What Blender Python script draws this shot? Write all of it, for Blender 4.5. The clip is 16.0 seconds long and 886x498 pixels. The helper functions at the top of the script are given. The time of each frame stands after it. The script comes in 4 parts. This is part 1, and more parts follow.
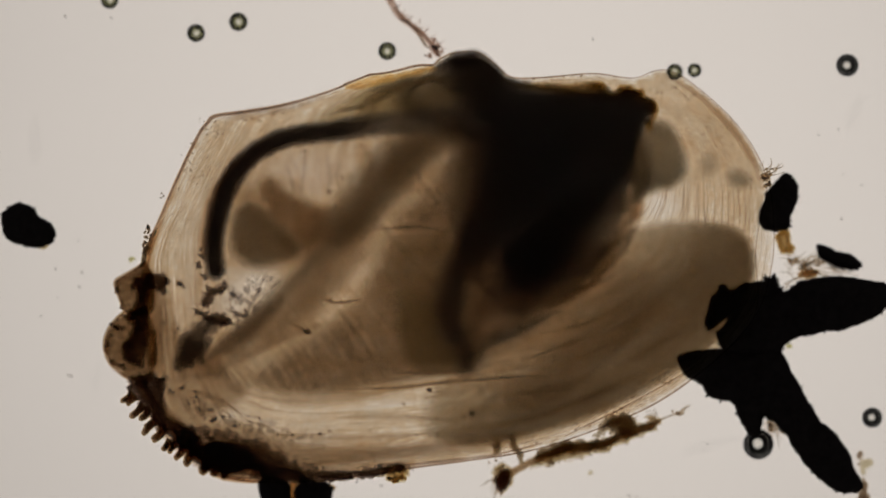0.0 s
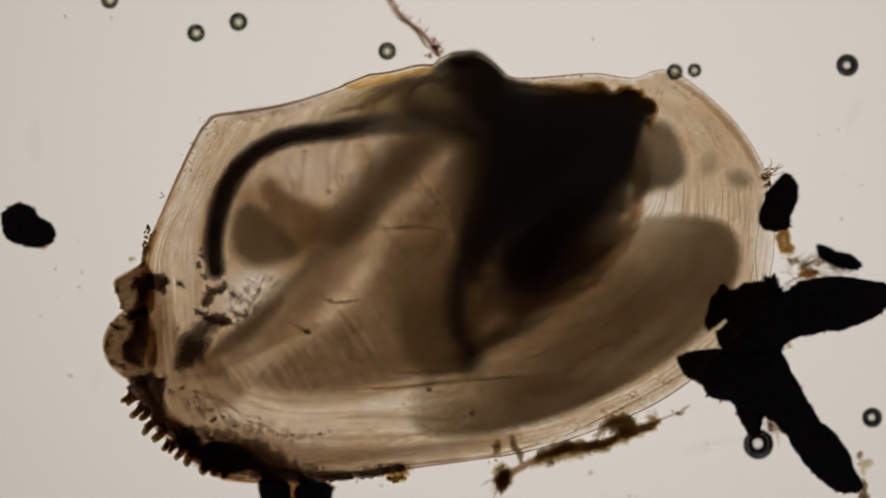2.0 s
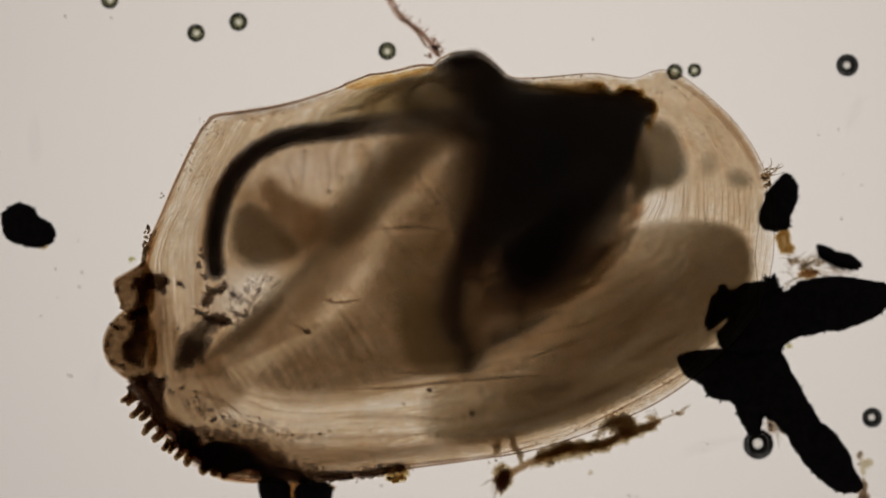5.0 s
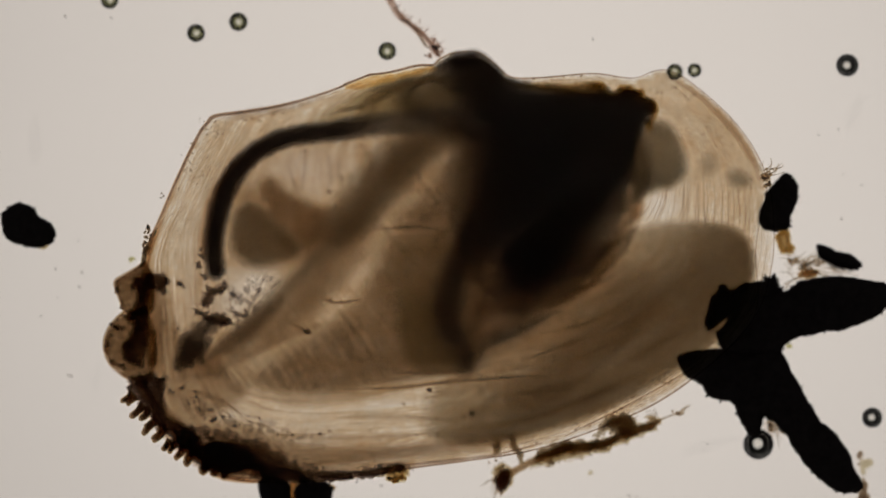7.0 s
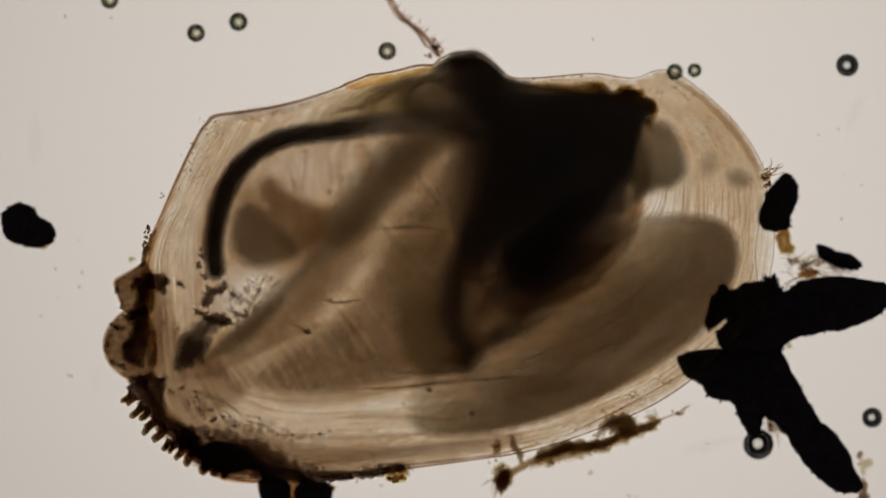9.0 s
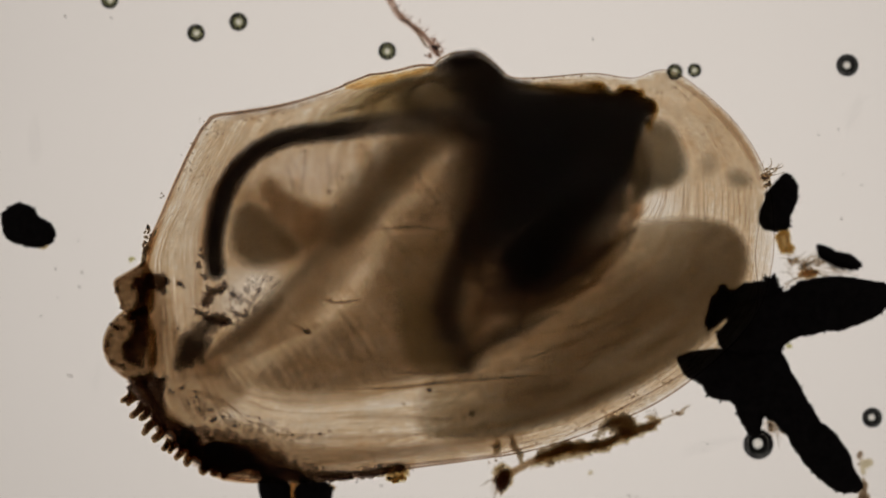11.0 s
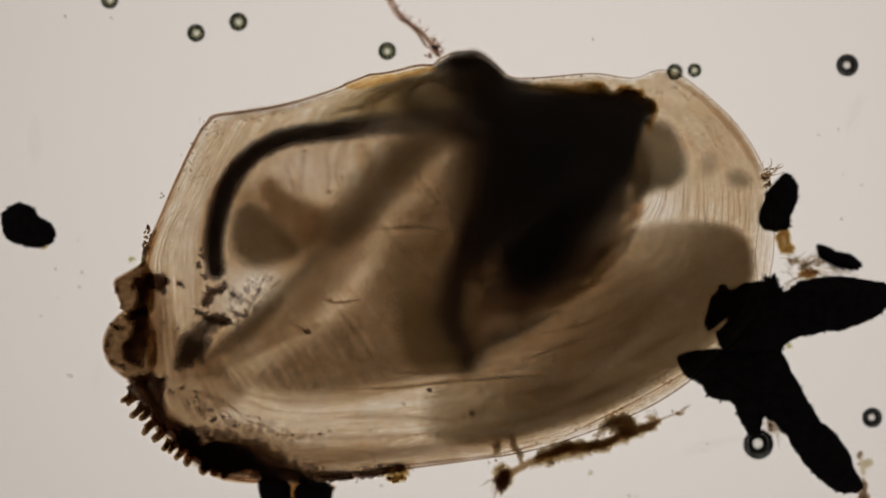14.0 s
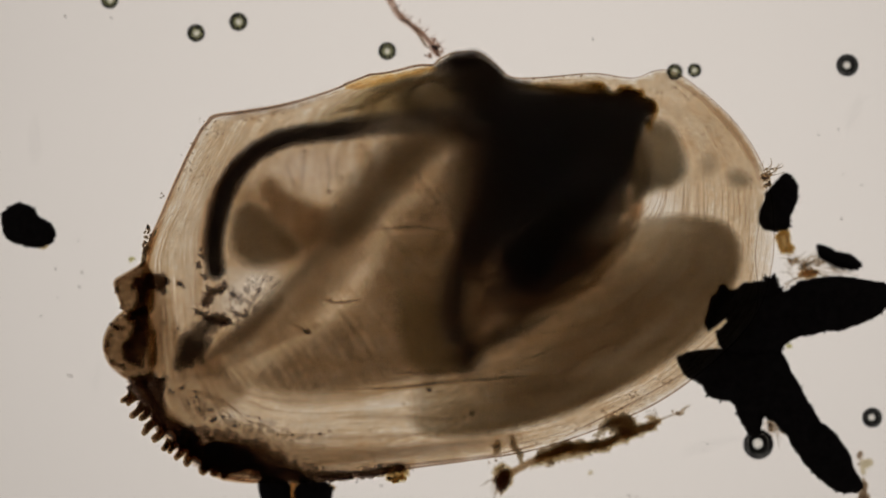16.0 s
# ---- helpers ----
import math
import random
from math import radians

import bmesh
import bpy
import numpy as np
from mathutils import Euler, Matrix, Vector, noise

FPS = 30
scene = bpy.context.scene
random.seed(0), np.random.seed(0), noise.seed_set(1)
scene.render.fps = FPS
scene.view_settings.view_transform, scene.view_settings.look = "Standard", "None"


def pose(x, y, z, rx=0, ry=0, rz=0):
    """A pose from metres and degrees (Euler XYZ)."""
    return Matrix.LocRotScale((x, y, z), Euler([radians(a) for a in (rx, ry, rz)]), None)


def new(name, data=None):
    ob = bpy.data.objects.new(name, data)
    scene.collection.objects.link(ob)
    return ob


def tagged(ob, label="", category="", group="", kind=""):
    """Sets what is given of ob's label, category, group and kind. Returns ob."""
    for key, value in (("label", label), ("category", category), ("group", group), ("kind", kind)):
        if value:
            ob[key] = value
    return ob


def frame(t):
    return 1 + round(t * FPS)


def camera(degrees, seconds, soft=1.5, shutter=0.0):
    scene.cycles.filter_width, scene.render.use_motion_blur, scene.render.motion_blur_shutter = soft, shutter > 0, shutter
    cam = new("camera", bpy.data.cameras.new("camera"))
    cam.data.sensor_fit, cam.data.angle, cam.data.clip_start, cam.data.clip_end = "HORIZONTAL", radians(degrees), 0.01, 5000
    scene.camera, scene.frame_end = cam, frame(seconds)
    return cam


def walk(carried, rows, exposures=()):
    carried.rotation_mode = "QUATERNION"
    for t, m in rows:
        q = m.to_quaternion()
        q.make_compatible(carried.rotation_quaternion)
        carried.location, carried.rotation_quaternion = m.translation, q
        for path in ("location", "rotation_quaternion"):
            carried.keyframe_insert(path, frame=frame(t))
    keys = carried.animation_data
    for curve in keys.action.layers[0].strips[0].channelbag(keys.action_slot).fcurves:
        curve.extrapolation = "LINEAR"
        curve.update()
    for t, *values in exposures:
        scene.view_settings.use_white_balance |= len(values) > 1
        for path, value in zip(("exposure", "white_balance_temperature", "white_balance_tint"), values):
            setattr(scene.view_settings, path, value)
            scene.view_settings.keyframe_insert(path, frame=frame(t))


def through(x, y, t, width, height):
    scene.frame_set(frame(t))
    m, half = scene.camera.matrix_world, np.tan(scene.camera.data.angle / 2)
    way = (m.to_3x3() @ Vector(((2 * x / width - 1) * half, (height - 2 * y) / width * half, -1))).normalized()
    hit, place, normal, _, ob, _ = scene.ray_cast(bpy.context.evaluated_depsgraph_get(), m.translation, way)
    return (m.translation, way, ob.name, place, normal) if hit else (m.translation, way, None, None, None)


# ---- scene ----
from mathutils.geometry import delaunay_2d_cdt

# One unit of the plan is two micrometres: the shell is about 2.3 mm long.
U = 2.0e-6
RIM = 170.0          # height of the shell's rim above the slide, in plan units
FAR = 0.150          # the objective's distance from the rim, metres
CX, CY = 784.0, 441.0

cam = camera(2 * math.degrees(math.atan(CX * U / FAR)), 16.0, soft=1.6)
cam.data.dof.use_dof = True
cam.data.dof.focus_distance = FAR - 60 * U
cam.data.dof.aperture_fstop = 420.0
EYE = pose(0, 0, RIM * U + FAR)
walk(cam, [(0.0, EYE), (16.0, EYE)])
scene.cycles.transparent_max_bounces = 48

# ---- light: a dark room and the microscope's lamp below the slide ----
world = bpy.data.worlds.new("dark_room")
scene.world = world
world.use_nodes = True
world.node_tree.nodes["Background"].inputs[0].default_value = (1.0, 0.93, 0.90, 1)
world.node_tree.nodes["Background"].inputs[1].default_value = 0.025
LAMP = (0.678, 0.614, 0.556)


# ---- materials ----
class Nodes:
    """A small hand for node trees."""

    def __init__(self, name):
        self.mat = bpy.data.materials.new(name)
        self.mat.use_nodes = True
        self.tree = self.mat.node_tree
        self.tree.nodes.clear()
        self.out = self.tree.nodes.new("ShaderNodeOutputMaterial")

    def add(self, kind, **inputs):
        node = self.tree.nodes.new("ShaderNode" + kind)
        for key, value in inputs.items():
            self.feed(node.inputs[key.replace("_", " ")], value)
        return node

    def feed(self, socket, value):
        if isinstance(value, bpy.types.NodeSocket):
            self.tree.links.new(value, socket)
        else:
            socket.default_value = value

    def math(self, op, a, b=0.0, clamp=False):
        node = self.tree.nodes.new("ShaderNodeMath")
        node.operation, node.use_clamp = op, clamp
        self.feed(node.inputs[0], a)
        self.feed(node.inputs[1], b)
        return node.outputs[0]

    def attr(self, name):
        node = self.tree.nodes.new("ShaderNodeAttribute")
        node.attribute_name = name
        return node.outputs["Fac"]

    def place(self, sx=1.0, sy=1.0, sz=1.0, turn=0.0):
        """Plan units in the thing's own space."""
        co = self.add("TexCoord").outputs["Object"]
        m = self.tree.nodes.new("ShaderNodeMapping")
        m.vector_type = "TEXTURE"
        m.inputs["Scale"].default_value = (U / sx, U / sy, U / sz)
        m.inputs["Rotation"].default_value = (0, 0, radians(turn))
        self.feed(m.inputs["Vector"], co)
        return m.outputs[0]

    def noise(self, vector, size, detail=4.0, rough=0.55):
        n = self.add("TexNoise", Vector=vector, Scale=1.0 / size, Detail=detail, Roughness=rough)
        return n.outputs["Fac"]

    def done(self, shader):
        self.tree.links.new(shader, self.out.inputs["Surface"])
        return self.mat


def absorb(n, through, amount, tint=None):
    """Light that is left after a layer: each colour to the power of the amount, which a tint may shift."""
    rgb = n.add("CombineColor")
    for k, value in enumerate(through):
        power = n.math("MULTIPLY", amount, n.math("ADD", 1.0, tint[k])) if tint else amount
        n.feed(rgb.inputs[k], n.math("POWER", value, power))
    return n.add("BsdfTransparent", Color=rgb.outputs[0]).outputs[0]


def tissue(name, through, grain=0.25, size=18.0, blotch=0.25, wide=90.0, scatter=0.02, colour=(0.35, 0.25, 0.17),
           fibre=0.0, turn=0.0, pitch=10.0):
    """Living tissue in water: it swallows light by its depth, and scatters a little."""
    n = Nodes(name)
    co = n.place()
    fine = n.math("MULTIPLY", n.math("SUBTRACT", n.noise(co, size), 0.5), 2 * grain)
    coarse = n.math("MULTIPLY", n.math("SUBTRACT", n.noise(co, wide, 2.0), 0.5), 2 * blotch)
    amount = n.math("ADD", n.math("ADD", 1.0, fine), coarse)
    if fibre:
        streak = n.noise(n.place(1.0 / pitch, 0.1 / pitch, 0.1 / pitch, turn), 1.0, 2.0)
        amount = n.math("ADD", amount, n.math("MULTIPLY", n.math("SUBTRACT", streak, 0.5), 2 * fibre))
    amount = n.math("MULTIPLY", n.math("MAXIMUM", amount, 0.05), n.math("MULTIPLY", n.attr("depth"), 0.5))
    clear = absorb(n, through, amount)
    body = n.add("BsdfDiffuse", Color=(*colour, 1)).outputs[0]
    glow = n.add("BsdfTranslucent", Color=(*colour, 1)).outputs[0]
    both = n.add("MixShader", Fac=0.6)
    n.feed(both.inputs[1], body)
    n.feed(both.inputs[2], glow)
    mix = n.add("MixShader", Fac=n.math("MULTIPLY", n.attr("depth"), scatter))
    n.feed(mix.inputs[1], clear)
    n.feed(mix.inputs[2], both.outputs[0])
    return n.done(mix.outputs[0])


def pigment(name, through, size=10.0, uneven=0.9, low=0.30, high=0.85, scatter=0.01, colour=(0.06, 0.04, 0.03), fibre=0.0, turn=0.0, pitch=4.0):
    """Grains of colour in the tissue: dense in the middle of a patch, broken and frayed towards its edge."""
    n = Nodes(name)
    co = n.place()
    depth = n.attr("depth")
    f = n.math("ADD", n.math("MULTIPLY", n.noise(co, size, 5.0, 0.65), 0.6), n.math("MULTIPLY", n.noise(co, size * 2.6, 2.0), 0.4))
    f = n.math("MULTIPLY", n.math("SUBTRACT", f, 0.5), 4 * uneven)
    if fibre:
        streak = n.noise(n.place(1.0 / pitch, 0.12 / pitch, 0.12 / pitch, turn), 1.0, 2.0)
        f = n.math("ADD", f, n.math("MULTIPLY", n.math("SUBTRACT", streak, 0.5), 2 * fibre))
    dense = n.math("DIVIDE", n.math("SUBTRACT", n.math("ADD", depth, f), low), high - low, True)
    amount = n.math("MULTIPLY", dense, n.math("MULTIPLY", depth, 4.0, True))
    shade = n.math("ADD", 0.65, n.math("MULTIPLY", n.noise(co, size * 3.0, 2.0), 0.7))
    clear = absorb(n, through, n.math("MULTIPLY", n.math("MULTIPLY", amount, shade), 0.5))
    mix = n.add("MixShader", Fac=n.math("MULTIPLY", amount, scatter))
    n.feed(mix.inputs[1], clear)
    n.feed(mix.inputs[2], n.add("BsdfDiffuse", Color=(*colour, 1)).outputs[0])
    return n.done(mix.outputs[0])


def shell_material(name, through, lines=0.8):
    """Thin translucent shell with growth lines along its margin and fine radial wrinkles."""
    n = Nodes(name)
    co = n.place()
    ring, sweep = n.attr("ring"), n.attr("sweep")
    wob = n.math("MULTIPLY", n.math("SUBTRACT", n.noise(co, 160.0, 2.0), 0.5), 0.03)
    r = n.math("ADD", ring, wob)

    def along(lines_per, dashes, detail, hard):
        vec = n.add("CombineXYZ", X=n.math("MULTIPLY", r, lines_per), Y=n.math("MULTIPLY", sweep, dashes)).outputs[0]
        f = n.add("TexNoise", Vector=vec, Scale=1.0, Detail=detail, Roughness=hard).outputs["Fac"]
        return n.math("SUBTRACT", f, 0.5)

    front = n.math("SUBTRACT", 1.0, n.math("MULTIPLY", n.math("MULTIPLY", n.math("SUBTRACT", sweep, 1.05), 3.5, True), 0.75))
    bend = n.math("MULTIPLY", n.math("POWER", n.math("ABSOLUTE", n.math("MULTIPLY", n.math("ADD", sweep, 0.66), 1 / 0.24)), 2.0), -1.0)
    front = n.math("SUBTRACT", front, n.math("MULTIPLY", n.math("POWER", 2.718, bend), 0.7))
    near = n.math("ADD", 0.15, n.math("MULTIPLY", n.math("MULTIPLY", n.math("SUBTRACT", ring, 0.66), 3.5, True), 0.85))
    patchy = n.math("MULTIPLY", n.math("SUBTRACT", n.noise(co, 70.0, 3.0, 0.6), 0.30), 4.0, True)
    fine_lines = n.math("MULTIPLY", n.math("MULTIPLY", along(120.0, 2.2, 2.0, 0.55), n.math("MULTIPLY", near, n.math("MULTIPLY", front, patchy))), 2.3 * lines)
    dash = n.math("MULTIPLY", n.math("MULTIPLY", along(190.0, 26.0, 2.0, 0.6), n.math("MULTIPLY", front, near)), 1.7 * lines)
    bands = n.math("MULTIPLY", n.math("MULTIPLY", along(26.0, 1.2, 2.0, 0.5), front), 1.4 * lines)
    # fine grain of the absorption; its clear points are painted glints
    fine = n.math("MULTIPLY", n.math("SUBTRACT", n.noise(co, 5.0, 3.0, 0.85), 0.5), 3.4)
    blot = n.math("MULTIPLY", n.math("SUBTRACT", n.noise(co, 140.0, 3.0), 0.5), 0.8)
    mottle = n.math("MULTIPLY", n.math("SUBTRACT", n.noise(co, 26.0, 4.0, 0.6), 0.5), 0.8)
    blot = n.math("ADD", blot, mottle)
    amount = n.math("ADD", n.math("ADD", n.math("ADD", 1.0, fine_lines), n.math("ADD", dash, bands)), n.math("ADD", fine, blot))
    amount = n.math("MULTIPLY", n.math("MAXIMUM", amount, 0.0), n.math("MULTIPLY", n.attr("depth"), 0.5))
    hue = n.math("MULTIPLY", n.math("SUBTRACT", n.noise(co, 46.0, 3.0), 0.5), 0.45)
    clear = absorb(n, through, amount, (hue, 0.0, n.math("MULTIPLY", hue, -0.5)))
    gloss = n.add("BsdfGlossy", Color=(0.9, 0.88, 0.84, 1), Roughness=0.3).outputs[0]
    lit = n.add("BsdfTranslucent", Color=(0.75, 0.66, 0.52, 1)).outputs[0]
    m1 = n.add("MixShader", Fac=0.012)
    n.feed(m1.inputs[1], clear)
    n.feed(m1.inputs[2], lit)
    m2 = n.add("MixShader", Fac=0.014)
    n.feed(m2.inputs[1], m1.outputs[0])
    n.feed(m2.inputs[2], gloss)
    return n.done(m2.outputs[0])


def solid(name, dark, light, rough=0.6, size=12.0, bump=0.4):
    """An opaque grain or fibre."""
    n = Nodes(name)
    f = n.noise(n.place(), size, 6.0, 0.6)
    ramp = n.add("ValToRGB", Fac=f)
    ramp.color_ramp.elements[0].position, ramp.color_ramp.elements[1].position = 0.35, 0.75
    ramp.color_ramp.elements[0].color, ramp.color_ramp.elements[1].color = (*dark, 1), (*light, 1)
    bp = n.add("Bump", Strength=bump, Distance=3 * U, Height=f)
    p = n.add("BsdfPrincipled", Base_Color=ramp.outputs[0], Roughness=rough, Normal=bp.outputs[0])
    p.inputs["Specular IOR Level"].default_value = 0.15
    return n.done(p.outputs[0])


def lamp_material():
    n = Nodes("lamp_light")
    m = n.tree.nodes.new("ShaderNodeMapping")
    m.inputs["Location"].default_value = (-0.0004, -0.0005, 0)
    n.feed(m.inputs["Vector"], n.add("TexCoord").outputs["Object"])
    d = n.add("VectorMath", Vector=m.outputs[0])
    d.operation = "LENGTH"
    fall = n.math("MULTIPLY", n.math("POWER", n.math("MULTIPLY", d.outputs["Value"], 1 / 0.0021), 2.0), -0.11)
    lens = n.add("MapRange")
    n.feed(lens.inputs["Value"], d.outputs["Value"])
    for key, value in (("From Min", 0.0094), ("From Max", 0.0102), ("To Min", 1.0), ("To Max", 0.004)):
        lens.inputs[key].default_value = value
    power = n.math("MULTIPLY", n.math("MAXIMUM", n.math("ADD", 1.0, fall), 0.76), lens.outputs[0])
    e = n.add("Emission", Color=(*LAMP, 1), Strength=power)
    return n.done(e.outputs[0])


def bubble_material(name, clear):
    """Air in water: it bends the light away. A green-tinted clear share is added to lighten the rim."""
    n = Nodes(name)
    g = n.add("BsdfGlass", Color=(1, 1, 0.98, 1), Roughness=0.0, IOR=0.752)
    mix = n.add("MixShader", Fac=clear)
    n.feed(mix.inputs[1], g.outputs[0])
    n.feed(mix.inputs[2], n.add("BsdfTransparent", Color=(0.80, 0.82, 0.45, 1)).outputs[0])
    return n.done(mix.outputs[0])


def slide_material():
    n = Nodes("slide_glass")
    f = n.math("MULTIPLY", n.noise(n.place(), 30.0, 5.0), 0.012)
    mix = n.add("MixShader", Fac=f)
    n.feed(mix.inputs[1], n.add("BsdfTransparent", Color=(1, 1, 1, 1)).outputs[0])
    n.feed(mix.inputs[2], n.add("BsdfGlossy", Color=(0.9, 0.9, 0.9, 1), Roughness=0.1).outputs[0])
    return n.done(mix.outputs[0])


M_SHELL = shell_material("shell", (0.83, 0.745, 0.625), 1.0)
M_SHELL_LOW = shell_material("shell_below", (0.86, 0.785, 0.675), 0.8)
M_FOOT = tissue("foot_flesh", (0.175, 0.141, 0.099), 0.14, 14, 0.18, 90, colour=(0.30, 0.22, 0.13), fibre=0.3, turn=-58)
M_GLAND = tissue("gland_flesh", (0.0095, 0.0092, 0.0105), 0.12, 20, 0.15, 100, 0.01, (0.05, 0.04, 0.04))
M_GUT = tissue("gut_flesh", (0.016, 0.015, 0.016), 0.5, 6, 0.1, 60, 0.01, (0.06, 0.05, 0.05))
M_GILL = tissue("gill_flesh", (0.395, 0.34, 0.28), 0.25, 20, 0.3, 70, fibre=0.0)
M_AXIS = tissue("gill_axis_flesh", (0.33, 0.315, 0.285), 0.2, 16, 0.2, 90)
M_GREY = tissue("muscle_flesh", (0.29, 0.27, 0.23), 0.12, 10, 0.1, 60, fibre=0.1, turn=60)
M_BROWN = tissue("olive_flesh", (0.45, 0.42, 0.32), 0.2, 16, 0.2, 60)
M_RED = tissue("red_flesh", (0.215, 0.165, 0.125), 0.15, 16, 0.2, 60, colour=(0.3, 0.12, 0.07))
M_MANTLE = tissue("mantle_flesh", (0.74, 0.66, 0.57), 0.6, 14, 0.6, 50)
M_SIPHON = tissue("siphon_flesh", (0.175, 0.105, 0.05), 0.6, 10, 0.6, 30, 0.03, (0.45, 0.28, 0.12))
M_HORN = tissue("horny_ligament", (0.86, 0.60, 0.27), 0.7, 8, 0.5, 30, fibre=0.8, turn=-76, pitch=4)
M_GRAIN = solid("black_grain", (0.07, 0.06, 0.06), (0.11, 0.09, 0.09), rough=0.9, bump=0.15)
M_RUST = tissue("amber_bit", (0.25, 0.11, 0.03), 0.5, 8, 0.3, 20, 0.04, (0.4, 0.22, 0.06))
M_ALGA = tissue("alga_brown", (0.25, 0.17, 0.09), 0.6, 7, 0.4, 30, 0.04, (0.25, 0.15, 0.08))
M_THREAD = tissue("thread_brown", (0.40, 0.275, 0.215), 0.9, 6, 0.6, 24, 0.04, (0.30, 0.18, 0.14))
M_YELLOW = tissue("yellow_bit", (0.24, 0.12, 0.025), 0.5, 8, 0.2, 26, 0.04, (0.45, 0.30, 0.05))
M_DARK = tissue("detritus_dark", (0.16, 0.105, 0.06), 0.6, 7, 0.4, 30, 0.02, (0.15, 0.1, 0.05))
M_KIDNEY = tissue("kidney_brown", (0.50, 0.42, 0.34), 0.2, 16, 0.2, 60)
M_UMBO = tissue("umbo_brown", (0.055, 0.048, 0.044), 0.25, 14, 0.2, 60)
M_HEART = tissue("heart_flesh", (0.90, 0.86, 0.84), 0.6, 14, 0.3, 40, fibre=0.5, turn=5)
M_FILAMENT = tissue("filament_flesh", (0.82, 0.785, 0.735), 0.5, 22, 1.2, 60)
M_FOLD = tissue("dark_fold", (0.60, 0.53, 0.46), 0.3, 10, 0.2, 60)
M_EDGE = tissue("horny_edge", (0.50, 0.385, 0.30), 0.6, 12, 0.9, 70)
M_GREEN = tissue("green_cell", (0.38, 0.36, 0.12), 0.3, 6, 0.2, 20)
M_PALE = tissue("pale_flake", (0.62, 0.55, 0.38), 0.3, 8, 0.2, 20)
M_DUST = tissue("grey_dust", (0.62, 0.60, 0.58), 0.3, 6, 0.2, 20)
M_STOMACH = tissue("stomach_flesh", (0.70, 0.70, 0.73), 0.12, 20, 0.15, 100, 0.02, (0.05, 0.045, 0.05))
M_SPOT = tissue("pigment_grain", (0.14, 0.10, 0.075), 0.8, 6, 0.3, 30, 0.01, (0.06, 0.04, 0.03))
M_FRINGE = tissue("fringe_flesh", (0.30, 0.25, 0.20), 0.2, 14, 0.3, 50)
M_LOBE = tissue("amber_lobe", (0.42, 0.27, 0.09), 0.5, 9, 0.4, 24)
M_LINE = tissue("growth_line", (0.81, 0.745, 0.665), 0.4, 10, 0.9, 60)
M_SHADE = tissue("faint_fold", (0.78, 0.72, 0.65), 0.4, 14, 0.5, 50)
M_HEM = tissue("hem_brown", (0.30, 0.20, 0.12), 0.6, 12, 0.5, 40)
M_SMUDGE = tissue("glass_smear", (0.965, 0.965, 0.965), 0.4, 14, 0.5, 40, 0.0)
M_BED = tissue("bed_brown", (0.66, 0.59, 0.51), 0.4, 20, 0.4, 60)
M_FAINT = tissue("faint_fibre", (0.84, 0.81, 0.77), 0.4, 14, 0.5, 50)
M_BLOT = pigment("black_pigment", (0.035, 0.022, 0.016), 9, 1.35, 0.25, 1.3)
M_BLOT_SOFT = pigment("soft_black_pigment", (0.05, 0.042, 0.038), 13, 1.0, 0.1, 1.3)
M_BLOT_FINE = pigment("fine_black_pigment", (0.10, 0.075, 0.06), 8, 1.3, 0.3, 1.1)
M_STEM = tissue("stem_brown", (0.33, 0.22, 0.12), 0.6, 8, 0.5, 30, 0.03, (0.3, 0.2, 0.1))
M_TWIG = pigment("twig_brown", (0.165, 0.115, 0.062), 8, 0.9, 0.0, 0.9, 0.03, (0.15, 0.10, 0.05))
M_FUZZ = pigment("olive_fuzz", (0.30, 0.21, 0.10), 7, 1.1, 0.05, 0.9, 0.03, (0.3, 0.2, 0.1))
M_STREAK = pigment("dark_fringe", (0.45, 0.38, 0.31), 20, 0.4, 0.2, 1.0, 0.01, (0.1, 0.07, 0.05), 0.8, -56, 6)
M_RIMSOFT = tissue("shell_edge_brown", (0.60, 0.47, 0.35), 0.4, 12, 0.4, 60)
M_RUSSET = tissue("russet_edge", (0.56, 0.36, 0.21), 0.5, 8, 0.5, 40)
M_RIMGLAND = tissue("amber_gland_rim", (0.30, 0.21, 0.10), 0.6, 10, 0.5, 30)
M_LILAC = tissue("grey_lilac_edge", (0.74, 0.70, 0.68), 0.8, 8, 0.5, 30)
M_HINGEFOLD = tissue("hinge_fold", (0.42, 0.36, 0.30), 0.4, 12, 0.3, 40)
M_BUD = pigment("bud_brown", (0.05, 0.026, 0.022), 9, 0.5, 0.1, 0.7, 0.03, (0.15, 0.08, 0.05))
M_CRUMB = tissue("amber_crumb", (0.34, 0.22, 0.08), 0.9, 8, 0.5, 20, 0.03, (0.3, 0.2, 0.1))
M_MASS = tissue("visceral_flesh", (0.24, 0.19, 0.14), 0.2, 16, 0.25, 60, 0.02, (0.1, 0.07, 0.05), fibre=0.45, turn=-56, pitch=7)
M_GRANULE = tissue("grey_granule", (0.60, 0.53, 0.45), 0.6, 6, 0.4, 20)
M_LAMP = lamp_material()
M_AIR = bubble_material("air_in_water", 0.0)
M_AIR_SMALL = bubble_material("air_in_water_small", 0.12)
M_SLIDE = slide_material()


